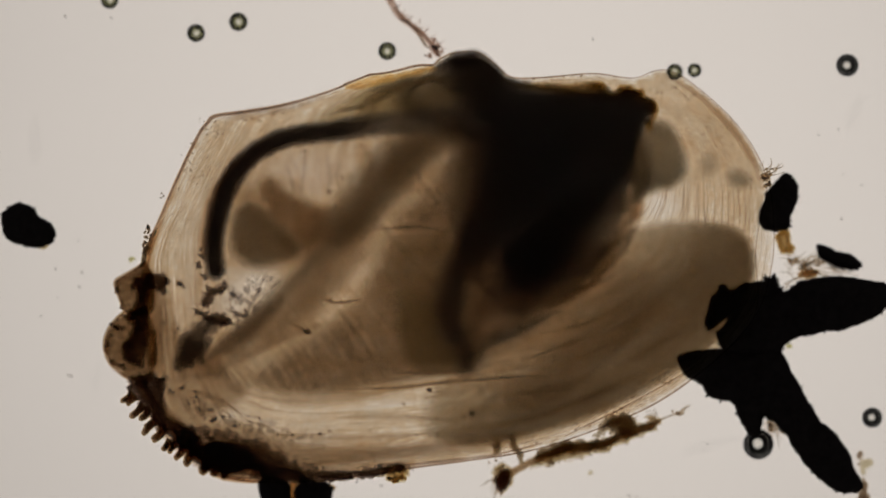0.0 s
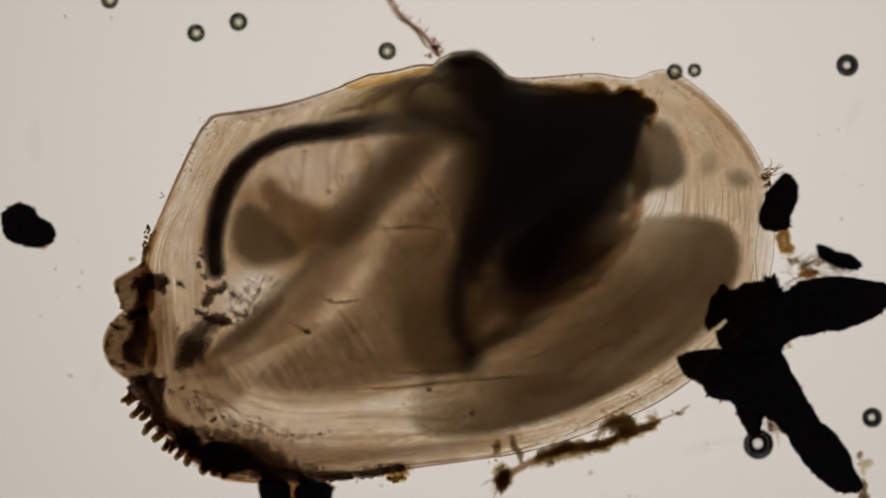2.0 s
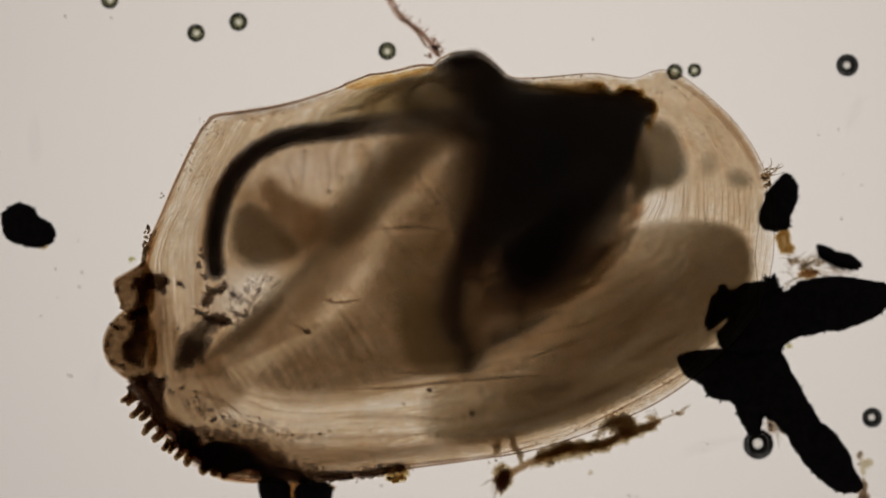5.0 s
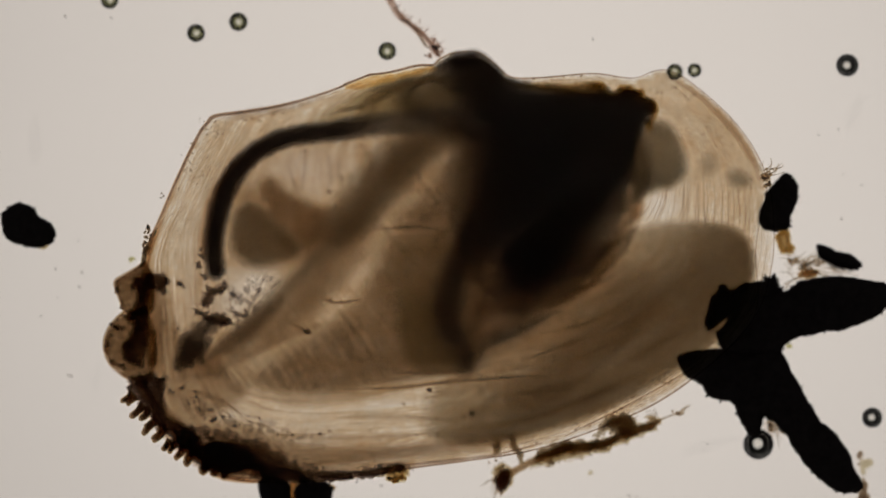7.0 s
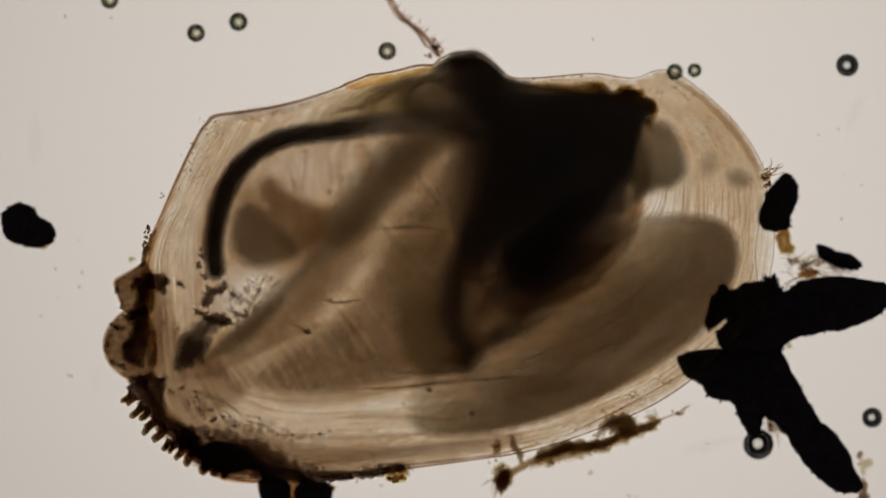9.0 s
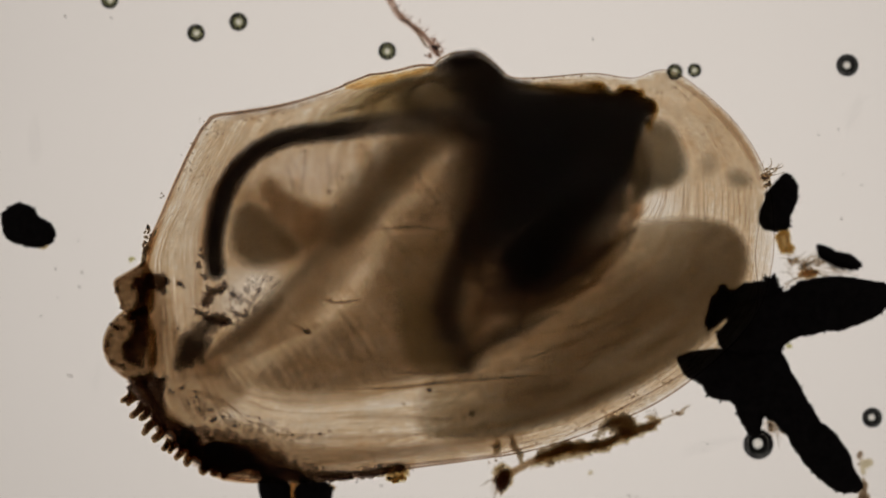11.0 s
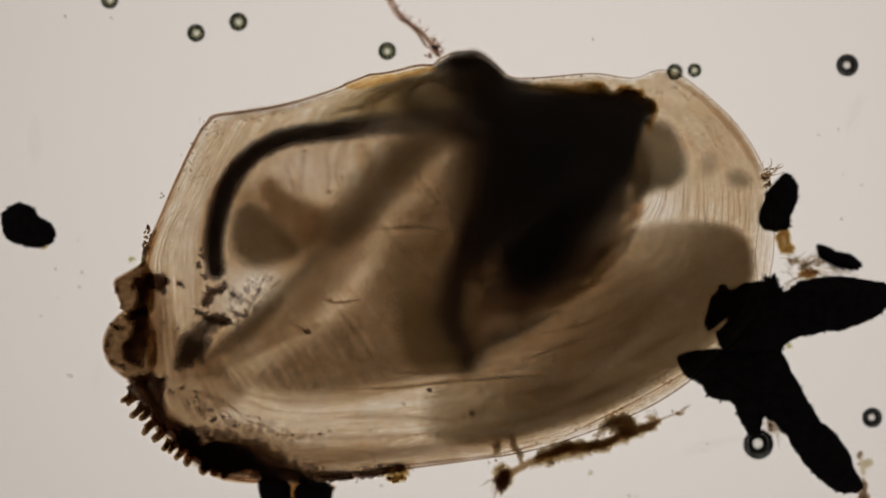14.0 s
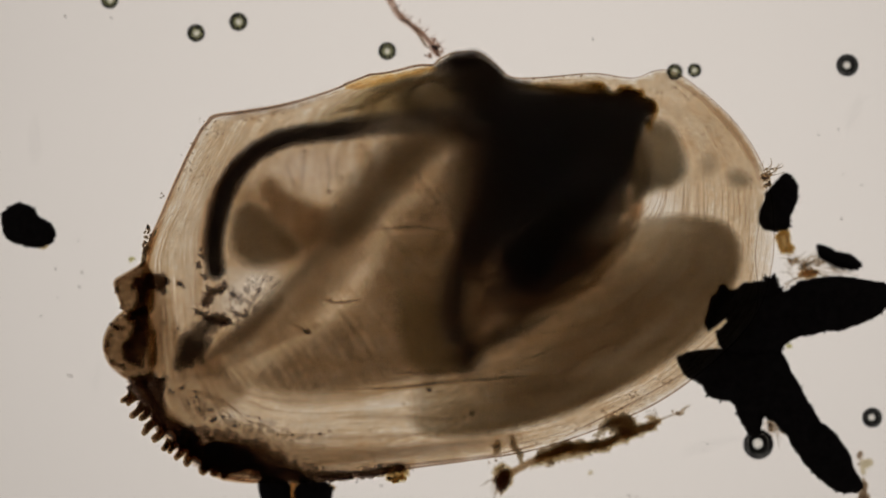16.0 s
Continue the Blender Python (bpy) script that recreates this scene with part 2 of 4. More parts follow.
# ---- shapes ----
def flow(points, count=200, closed=True):
    """A smooth line through a few points."""
    p = np.array(points, float).reshape(-1, 2)
    n = len(p)
    seg = n if closed else n - 1
    out = []
    per = max(2, count // seg)
    for i in range(seg):
        if closed:
            a, b, c, d = p[i - 1], p[i], p[(i + 1) % n], p[(i + 2) % n]
        else:
            a, b, c, d = p[max(i - 1, 0)], p[i], p[i + 1], p[min(i + 2, n - 1)]
        for k in range(per):
            t = k / per
            out.append(0.5 * (2 * b + (c - a) * t + (2 * a - 5 * b + 4 * c - d) * t * t + (3 * b - a - 3 * c + d) * t ** 3))
    if not closed:
        out.append(p[-1])
    return np.array(out)


def rough(line, amp, size, seed=0.0, octaves=4):
    """The same line with an uneven edge."""
    out = []
    for x, y in line:
        v = Vector((x / size, y / size, seed))
        w = noise.fractal(v, 0.9, 2.0, octaves), noise.fractal(v + Vector((31.7, 11.3, 5.1)), 0.9, 2.0, octaves)
        out.append((x + amp * w[0], y + amp * w[1]))
    return np.array(out)


def stripe(points, widths, count=60):
    """The outline of a band along a smooth line; widths from its start to its end."""
    c = flow(points, count, False)
    t = np.gradient(c, axis=0)
    t /= np.linalg.norm(t, axis=1)[:, None] + 1e-9
    w = np.interp(np.linspace(0, 1, len(c)), np.linspace(0, 1, len(widths)), widths)[:, None] / 2
    nrm = np.stack([-t[:, 1], t[:, 0]], 1)
    return np.concatenate([c + nrm * w, (c - nrm * w)[::-1]])


def oval(x, y, a, b, turn=0.0, count=40):
    s = np.linspace(0, 2 * np.pi, count, endpoint=False)
    c, d = math.cos(radians(turn)), math.sin(radians(turn))
    px, py = a * np.cos(s), b * np.sin(s)
    return np.stack([x + c * px - d * py, y + d * px + c * py], 1)


def inside(p, poly):
    a, b = poly, np.roll(poly, -1, 0)
    hit = np.zeros(len(p), bool)
    for (x0, y0), (x1, y1) in zip(a, b):
        if y0 == y1:
            continue
        cross = ((y0 > p[:, 1]) != (y1 > p[:, 1])) & (p[:, 0] < (x1 - x0) * (p[:, 1] - y0) / (y1 - y0) + x0)
        hit ^= cross
    return hit


def gap(p, poly):
    """Distance of each point from the outline."""
    a, b = poly, np.roll(poly, -1, 0)
    best = np.full(len(p), 1e9)
    for s, e in zip(a, b):
        v = e - s
        t = np.clip(((p - s) @ v) / (v @ v + 1e-12), 0, 1)
        best = np.minimum(best, np.linalg.norm(p - s - t[:, None] * v, axis=1))
    return best


def plan(poly, step):
    """Triangles that fill an outline, with points about a step apart. Returns points, triangles and distances from the edge."""
    lo, hi = poly.min(0), poly.max(0)
    gx, gy = np.meshgrid(np.arange(lo[0], hi[0], step), np.arange(lo[1], hi[1], step * 0.87))
    gx = gx + (np.arange(gx.shape[0]) % 2)[:, None] * step / 2
    g = np.stack([gx.ravel(), gy.ravel()], 1)
    g = g + np.random.uniform(-0.12, 0.12, g.shape) * step
    g = g[inside(g, poly)]
    if len(g):
        g = g[gap(g, poly) > 0.45 * step]
    pts = [Vector(q) for q in np.concatenate([poly, g])]
    n = len(poly)
    v, e, f, *_ = delaunay_2d_cdt(pts, [(i, (i + 1) % n) for i in range(n)], [], 1, 1e-4)
    v = np.array([tuple(q) for q in v])
    d = gap(v, poly)
    edge = set()
    count = {}
    for t in f:
        for i in range(len(t)):
            k = tuple(sorted((t[i], t[(i + 1) % len(t)])))
            count[k] = count.get(k, 0) + 1
    for k, c in count.items():
        if c == 1:
            edge.update(k)
    return v, f, d, edge


def part(name, bm, material, parent=None, label=""):
    """Links a mesh, given in plan units as (points, faces, attributes), with its origin in its own middle."""
    pts, faces, attrs = bm
    pts = np.array(pts, float)
    mid = (pts.min(0) + pts.max(0)) / 2
    me = bpy.data.meshes.new(name)
    me.from_pydata([tuple(q) for q in (pts - mid) * U], [], [tuple(f) for f in faces])
    for key, values in attrs.items():
        me.attributes.new(key, "FLOAT", "POINT").data.foreach_set("value", np.array(values, np.float32))
    me.polygons.foreach_set("use_smooth", [True] * len(me.polygons))
    me.materials.append(material)
    me.update()
    ob = new(name, me)
    ob.location = tuple(mid * U)
    if parent:
        ob.parent = parent
        up = parent.location.copy()
        while parent.parent:
            parent = parent.parent
            up += parent.location
        ob.location = Vector(mid * U) - up
    if label:
        tagged(ob, label)
    return ob


def at(x, y):
    """Plan coordinates (y down) to the world's sense."""
    return x - CX, CY - y


def slab(poly, mid, up, down, edge, step=9.0, soft=False, ring=None, bumpy=0.0, bump_size=20.0, power=2.0):
    """A closed body over an outline, thick inside and thin at its edge. mid: its height, a number or a function of x, y."""
    v, f, d, rim = plan(np.array(poly, float), step)
    u = np.clip(d / edge, 0, 1)
    dome = (1 - (1 - u) ** power) ** (1 / power)
    depth = u * u * (3 - 2 * u) if soft else dome
    n = len(v)
    pts, low = [], {}
    zm = [mid(x, y) if callable(mid) else mid for x, y in v]
    for i, (x, y) in enumerate(v):
        w = 1 + bumpy * noise.fractal(Vector((x / bump_size, y / bump_size, mid if not callable(mid) else 1.0)), 0.9, 2.0, 3) if bumpy else 1
        X, Y = at(x, y)
        pts.append((X, Y, zm[i] + up * dome[i] * w))
    att = list(depth)
    rng = [ring(x, y) for x, y in v] if ring else None
    for i, (x, y) in enumerate(v):
        if i in rim:
            low[i] = i
        else:
            low[i] = len(pts)
            X, Y = at(x, y)
            pts.append((X, Y, zm[i] - down * dome[i]))
            att.append(depth[i])
            if rng:
                rng.append(rng[i])
    faces = [tuple(reversed(t)) for t in f] + [tuple(low[i] for i in t) for t in f]
    attrs = {"depth": att}
    if rng:
        attrs["ring"] = [q[0] for q in rng]
        attrs["sweep"] = [q[1] for q in rng]
    return pts, faces, attrs


def ball(x, y, z, r, seg=56, rings=40):
    X, Y = at(x, y)
    pts, faces = [(X, Y, z - r)], []
    for i in range(1, rings):
        a = math.pi * i / rings
        for k in range(seg):
            b = 2 * math.pi * k / seg
            pts.append((X + r * math.sin(a) * math.cos(b), Y + r * math.sin(a) * math.sin(b), z - r * math.cos(a)))
    top = len(pts)
    pts.append((X, Y, z + r))
    for k in range(seg):
        j = (k + 1) % seg
        faces.append((0, 1 + j, 1 + k))
        for i in range(rings - 2):
            faces.append((1 + i * seg + k, 1 + i * seg + j, 1 + (i + 1) * seg + j, 1 + (i + 1) * seg + k))
        faces.append((top, top - seg + k, top - seg + j))
    return pts, faces, {}


def joined(*bodies):
    pts, faces, attrs = [], [], {}
    for p, f, a in bodies:
        k = len(pts)
        pts += list(p)
        faces += [tuple(i + k for i in t) for t in f]
        for key, val in a.items():
            attrs.setdefault(key, []).extend(val)
    return pts, faces, attrs


# ---- the slide and the lamp ----
def box(x0, x1, y0, y1, z0, z1):
    p = [(x, y, z) for z in (z0, z1) for y in (y0, y1) for x in (x0, x1)]
    return p, [(0, 2, 3, 1), (4, 5, 7, 6), (0, 1, 5, 4), (2, 6, 7, 3), (0, 4, 6, 2), (1, 3, 7, 5)], {}


slide = part("ground", box(-19000, 19000, -6500, 6500, -500, 0), M_SLIDE)
tagged(slide, "clear glass microscope slide under a film of water", "glass slide", kind="structure")


def lamp_disc():
    s = np.linspace(0, 2 * np.pi, 64, endpoint=False)
    r, z = 22000.0, -20500.0
    p = [(r * math.cos(a), r * math.sin(a), z) for a in s] + [(r * math.cos(a), r * math.sin(a), z - 400) for a in s]
    n = len(s)
    return p, [tuple(range(n)), tuple(reversed(range(n, 2 * n)))] + [(i, i + n, (i + 1) % n + n, (i + 1) % n) for i in range(n)], {}


lamp = part("backdrop", lamp_disc(), M_LAMP)
tagged(lamp, "warm white glowing diffuser of the lamp below the slide", "microscope lamp", kind="structure")
for ob in (slide, lamp):
    for poly in ob.data.polygons:
        poly.use_smooth = False


# ---- the mussel ----
mussel = new("juvenile_mussel")
mussel.location = (0, 0, 0)
tagged(mussel, "live juvenile mussel with translucent tan shell lying on its side", "mussel")

UMBO = np.array((835.0, 150.0))
BACK = [780, 103, 805, 93, 845, 93, 872, 110, 905, 136, 960, 137, 1050, 130, 1120, 138, 1160, 125, 1195, 128]
FRONT = [1245, 163, 1300, 215, 1345, 280, 1366, 340, 1372, 410, 1368, 470, 1348, 543, 1306, 601, 1238, 662, 1158, 716]
BELLY = [1066, 757, 953, 795, 850, 813, 720, 830, 600, 848, 500, 855, 430, 851, 375, 836, 320, 790, 283, 730]
REAR = [264, 660, 256, 560, 251, 480, 262, 430, 283, 385, 312, 318, 350, 240, 366, 218, 381, 205, 430, 198, 500, 186, 560, 169]
HINGE = [604, 153, 650, 134, 700, 126, 740, 116, 766, 115]
MARGIN = flow(BACK + FRONT + BELLY + REAR + HINGE, 420)


def ring_of(line):
    rel = line - UMBO
    ang = np.arctan2(rel[:, 1], rel[:, 0])
    rad = np.hypot(rel[:, 0], rel[:, 1])
    order = np.argsort(ang)
    ang, rad = ang[order], rad[order]

    def ring(x, y):
        dx, dy = x - UMBO[0], y - UMBO[1]
        return math.hypot(dx, dy) / float(np.interp(math.atan2(dy, dx), ang, rad, period=2 * np.pi)), math.atan2(dx, dy + 1e-9)
    return ring


def dome_of(line, height, reach=330.0, power=1.55):
    seg = line[::3]

    def dome(x, y):
        d = float(gap(np.array([[x, y]]), seg)[0])
        u = min(d / reach, 1.0)
        return height * (1 - (1 - u) ** power)
    return dome


THIN = ((1180, 368, 50, 32, 0.5), (1235, 250, 80, 80, -0.35), (690, 714, 80, 16, 0.40), (520, 735, 130, 26, 0.25), (545, 300, 70, 45, 0.35), (455, 492, 52, 34, 0.70), (425, 540, 36, 30, 0.45), (1270, 330, 70, 130, 0.05),
        (340, 350, 30, 120, 0.15), (1150, 700, 70, 18, 0.4), (1030, 765, 70, 12, 0.4), (380, 540, 40, 30, 0.3), (650, 141, 44, 12, 0.95), (710, 130, 40, 10, 0.9), (1165, 370, 22, 40, 0.3))


def nacre(x, y):
    """The shell's depth: thinned over the ovals in THIN to brighten them, thickened in one to darken it."""
    return max(0.15, 1.08 - sum(k * math.exp(-((x - cx) / a) ** 2 - ((y - cy) / b) ** 2) for cx, cy, a, b, k in THIN))


def valve(line, sign, label, mat):
    ring, dome = ring_of(line), dome_of(line, 158.0)
    body = slab(line, lambda x, y: RIM + sign * (4 + dome(x, y) + 2.0 * math.sin(70 * ring(x, y)[0])), 3, 3, 10, 12.0, ring=ring)
    body[2]["depth"] = [d * nacre(p[0] + CX, CY - p[1]) for d, p in zip(body[2]["depth"], body[0])]
    return part("valve", body, mat, mussel, label)


UPPER = MARGIN + np.array([(-34.0 * math.exp(-((x - 1372) / 60) ** 2 - ((y - 440) / 90) ** 2), 0.0) for x, y in MARGIN])
valve(UPPER, 1, "upper shell valve with fine growth lines", M_SHELL)
valve(MARGIN, -1, "lower shell valve with fine growth lines", M_SHELL_LOW)


def inner(name, outline, z, thick, edge, mat, label="", step=9.0, soft=True, parent=None, wild=0.0, wild_size=30.0, fade=None):
    line = np.array(outline, float)
    if wild:
        line = rough(line, wild, wild_size, z)
    body = slab(line, z, thick / 2, thick / 2, edge, step, soft)
    if fade:
        body[2]["depth"] = [d * fade(p[0] + CX, CY - p[1]) for d, p in zip(body[2]["depth"], body[0])]
    return part(name, body, mat, parent or mussel, label)


def ramp(v, a, b):
    """0 at a, 1 at b, smooth between."""
    t = min(max((v - a) / (b - a), 0.0), 1.0)
    return t * t * (3 - 2 * t)


def beside(points, width, count=60):
    """A soft ridge along a line: 1 on it, falling off over the width."""
    c = flow(points, count, False)

    def field(x, y):
        d2 = float(((c - (x, y)) ** 2).sum(1).min())
        return math.exp(-d2 / width ** 2)
    return field


def within(points, width, count=80):
    """0 on a line and 1 at the width from it, with a frayed run."""
    c = flow(points, count, False)

    def field(x, y):
        d = math.sqrt(float(((c - (x, y)) ** 2).sum(1).min()))
        d += 9.0 * noise.fractal(Vector(((x - y) / 60.0, (x + y) / 12.0, 0.5)), 0.9, 2.0, 3)
        return ramp(d, 0.0, width) ** 0.6
    return field


def cord(points, widths, z, count=24, thick=0.6, beads=0.0, exact=False):
    """A slim body along a line: four-sided, full in the middle, thin at its sides."""
    c = np.array(points) if exact or len(points) >= 100 else flow(points, count, False)
    t = np.gradient(c, axis=0)
    t /= np.linalg.norm(t, axis=1)[:, None] + 1e-9
    w = np.interp(np.linspace(0, 1, len(c)), np.linspace(0, 1, len(widths)), widths) / 2
    pts, faces, depth = [], [], []
    for i, (x, y) in enumerate(c):
        nx, ny = -t[i, 1] * w[i], t[i, 0] * w[i]
        zz = z(x, y) if callable(z) else z
        for k, (ox, oy, oz) in enumerate(((nx, ny, 0), (0, 0, thick * w[i]), (-nx, -ny, 0), (0, 0, -thick * w[i]))):
            X, Y = at(x + ox, y + oy)
            pts.append((X, Y, zz + oz))
            depth.append(0.0 if k % 2 == 0 else 1.0 + beads * (1 if i % 2 else -1))
        if i:
            for k in range(4):
                j = (k + 1) % 4
                faces.append((4 * i - 4 + k, 4 * i - 4 + j, 4 * i + j, 4 * i + k))
    m = 4 * len(c) - 4
    faces += [(3, 2, 1, 0), (m, m + 1, m + 2, m + 3)]
    return pts, faces, {"depth": depth}


def fleck(x, y, r, z, seed, stretch=1.0, turn=0.0, thick=0.4):
    """A small uneven lump with a thin edge."""
    rnd = random.Random(seed)
    n = 12
    c, d = math.cos(turn), math.sin(turn)
    X, Y = at(x, y)
    pts, depth = [(X, Y, z + r * thick), (X, Y, z - r * thick)], [1.0, 1.0]
    for share, dep, h in ((0.5, 0.75, 0.75), (1.2, 0.0, 0.0)):
        for k in range(n):
            a = 2 * math.pi * k / n
            q = r * share * rnd.uniform(0.78, 1.15)
            ex, ey = q * math.cos(a) * stretch, q * math.sin(a)
            px, py = X + c * ex - d * ey, Y + d * ex + c * ey
            if h:
                pts += [(px, py, z + r * thick * h), (px, py, z - r * thick * h)]
                depth += [dep, dep]
            else:
                pts.append((px, py, z))
                depth.append(0.0)
    faces = []
    o = 2 + 2 * n
    for k in range(n):
        j = (k + 1) % n
        faces += [(0, 2 + 2 * k, 2 + 2 * j), (1, 3 + 2 * j, 3 + 2 * k), (2 + 2 * k, o + k, o + j, 2 + 2 * j), (3 + 2 * j, o + j, o + k, 3 + 2 * k)]
    return pts, faces, {"depth": depth}


def scatter(patches, z, seed, small=2.0, large=7.0):
    """Many flecks over oval patches (x, y, half width, half height, count), as one body."""
    rnd = random.Random(seed)
    out = []
    for x, y, a, b, count in patches:
        for _ in range(int(count)):
            q = math.sqrt(rnd.random())
            w = rnd.uniform(0, 2 * math.pi)
            r = small + (large - small) * rnd.random() ** 2.2
            out.append(fleck(x + a * q * math.cos(w), y + b * q * math.sin(w), r, z + rnd.uniform(-8, 8), rnd.random(), rnd.uniform(1, 1.7), rnd.uniform(0, 3.1)))
    return joined(*out)


# the flesh, from the dark middle outwards
FOOT = flow([1075, 430, 1145, 392, 1215, 385, 1285, 391, 1327, 417, 1343, 466, 1330, 520, 1294, 586, 1238, 638,
             1132, 705, 1000, 762, 860, 792, 757, 782, 734, 725, 766, 672, 860, 610, 950, 540, 1010, 480])
foot = inner("foot", FOOT, 150, 90, 20, M_FOOT, "olive-brown muscular foot",
             fade=lambda x, y: 0.42 * ramp(x, 728, 790) + 0.58 * ramp(x + 1.2 * (y - 600), 900, 1120) - 0.12 * ramp(y, 530, 600) * ramp(700 - y, 0, 40))
GILL = flow([285, 664, 390, 688, 500, 712, 600, 712, 720, 692, 800, 676, 850, 650, 880, 500, 900, 300, 850, 215, 740, 222, 690, 250,
             610, 350, 530, 450, 430, 570, 350, 645])
BAND = beside([400, 672, 450, 645, 510, 608, 572, 563, 618, 515, 648, 470, 690, 385, 740, 340, 792, 270], 25)
PALE = beside([590, 548, 615, 520, 638, 490], 24)
gill = inner("gill", GILL, 190, 30, 34, M_GILL, "tan gill with fine parallel filaments",
             fade=lambda x, y: 0.80 + 0.30 * ramp(x, 640, 800) - 0.50 * BAND(x, y) - 0.25 * PALE(x, y)
             + 0.18 * ramp(y, 560, 620) * ramp(x, 470, 540) * ramp(740 - x, 0, 60))
axis = inner("gill_axis", stripe([880, 120, 790, 200, 700, 285, 632, 370, 565, 440, 495, 515, 420, 590, 335, 655], [120, 120, 112, 112, 84, 54, 42, 24]),
             90, 24, 38, M_AXIS, "grey-brown axis of the gill", fade=lambda x, y: (0.84 - 0.34 * ramp(y, 395, 450) + 0.40 * ramp(y, 480, 540)) * (0.35 + 0.65 * ramp(y, 190, 250))
             * (1 - 0.65 * math.exp(-((x + y - 990) / 17) ** 2) * ramp(55 - abs(x - 545), 0, 25)))
inner("gill_axis_edge", stripe([350, 648, 400, 612, 450, 573, 505, 525], [14, 48, 46, 20]), 110, 16, 24, M_FRINGE, "dark brown lower edge of the gill axis", step=6.0)
def left_of_gland(x, y):
    edge = 758 + 48 * ramp(y, 95, 185) + 3 * math.sin(y / 37)
    wide = ramp(y, 170, 260)
    return ramp(x, edge - 50 - 22 * wide, edge + 55 + 45 * wide) ** 2


def right_of_gland(x, y):
    """Soft towards the front and the foot."""
    edge = float(np.interp(y, [190, 340, 380, 420, 460, 500, 540, 575], [1162, 1122, 1120, 1106, 1080, 1040, 985, 930]))
    edge += 5.0 * noise.fractal(Vector(((x - y) / 70.0, (x + y) / 16.0, 0.5)), 0.9, 2.0, 3)
    soft = 34 + 96 * ramp(y, 310, 410)
    return 1 - (1 - min(max((edge - x) / soft, 0.0), 1.0)) * ramp(y, 205, 250)


gland = inner("digestive_gland", rough(flow([748, 130, 780, 102, 805, 91.5, 844, 90.5, 875, 109, 907, 137, 980, 144, 1030, 152, 1055, 146, 1075, 152, 1088, 161, 1105, 153, 1135, 162, 1163, 190,
                                             1148, 225, 1136, 270, 1126, 320, 1114, 362, 1100, 410, 1066, 475, 1010, 525, 950, 568, 900, 580, 850, 530,
                                             815, 450, 770, 360, 750, 260, 735, 180], 330), 5, 22, 2.0),
              150, 130, 17, M_GLAND, "nearly black digestive gland with amber edge",
              fade=lambda x, y: left_of_gland(x, y) * (0.62 + 0.38 * ramp(y, 100, 220)) * right_of_gland(x, y) * (1 - 0.9 * ramp(x, 905, 960) * ramp(1092 - x, 0, 25) * (1 - ramp(y, 144, 176)))
              * (1 - 0.72 * ramp(y, 480, 575)) * (1 - 0.78 * math.exp(-((x - 864) / 42) ** 2) * ramp(y, 390, 500)), step=7.0)
inner("stomach", flow([850, 160, 930, 160, 1050, 175, 1130, 190, 1115, 260, 1085, 350, 1060, 430, 1000, 490, 930, 500, 880, 420, 840, 300]), 160, 60, 60, M_STOMACH,
      "black full stomach")
inner("gland_rim", rough(stripe([890, 148, 960, 156, 1020, 160, 1056, 160, 1084, 172, 1106, 164, 1134, 172, 1156, 196, 1148, 226], [6, 20, 30, 34, 24, 26, 24, 22, 8]), 4, 14, 3.0),
      200, 16, 9, M_RIMGLAND, "amber-brown translucent edge of the gland", step=5.0)
for x, y, a, b in ((1058, 152, 17, 10), (1106, 157, 17, 10), (1132, 164, 14, 9), (1155, 190, 12, 14), (1148, 222, 10, 14)):
    inner("gland_lobe", rough(oval(x, y, a, b, 0, 30), 3, 10, x), 200, 16, 9, M_LOBE, "amber lobe at the gland's edge", step=5.0)
inner("gland_fringe", flow([1105, 235, 1146, 232, 1164, 290, 1164, 332, 1142, 358, 1110, 380, 1080, 370, 1090, 300]), 120, 20, 26, M_FRINGE, "dark brown fold between gland and muscle",
      fade=lambda x, y: 0.75)
MASS = within([1146, 330, 1142, 380, 1122, 432, 1084, 476, 1034, 516, 980, 548, 920, 584, 870, 622, 836, 664], 36)
inner("visceral_mass", flow([1090, 320, 1146, 330, 1142, 380, 1122, 432, 1084, 476, 1034, 516, 980, 548, 920, 584, 870, 622, 836, 664, 812, 640, 840, 540, 900, 440, 990, 360]), 130, 40, 10, M_MASS,
      "brown soft tissue between gland and foot", step=7.0,
      fade=lambda x, y: MASS(x, y) * ramp(x, 812, 885) * (0.45 + 0.55 * max(ramp(x, 885, 945), ramp(y, 575, 625))) * ramp(x + 0.9 * (y - 400), 880, 960) * ramp(y, 325, 375))
inner("gland_lobe", oval(1128, 372, 15, 24, 20), 120, 14, 14, M_RUSSET, "russet lobe beside the gland", step=6.0, fade=lambda x, y: 0.6)
inner("intestine", stripe([386, 500, 383, 484, 378, 430, 392, 355, 430, 290, 495, 247, 580, 233, 680, 219, 800, 214, 860, 230],
                          [10, 40, 44, 48, 46, 45, 45, 54, 66, 76]), 110, 40, 19, M_GUT, "black curved intestine with frayed edges", wild=2.5, wild_size=9.0, step=5.0,
      fade=lambda x, y: 1.0 - 0.56 * ramp(x, 560, 690) - 0.17 * ramp(x, 690, 760) - 0.2 * ramp(x, 800, 860))
inner("intestine_skin", stripe([364, 470, 358, 430, 370, 365, 398, 315, 440, 278, 480, 256], [8, 20, 22, 22, 18, 8]), 150, 10, 10, M_RUSSET, "amber skin along the intestine", step=5.0,
      fade=lambda x, y: 0.5)
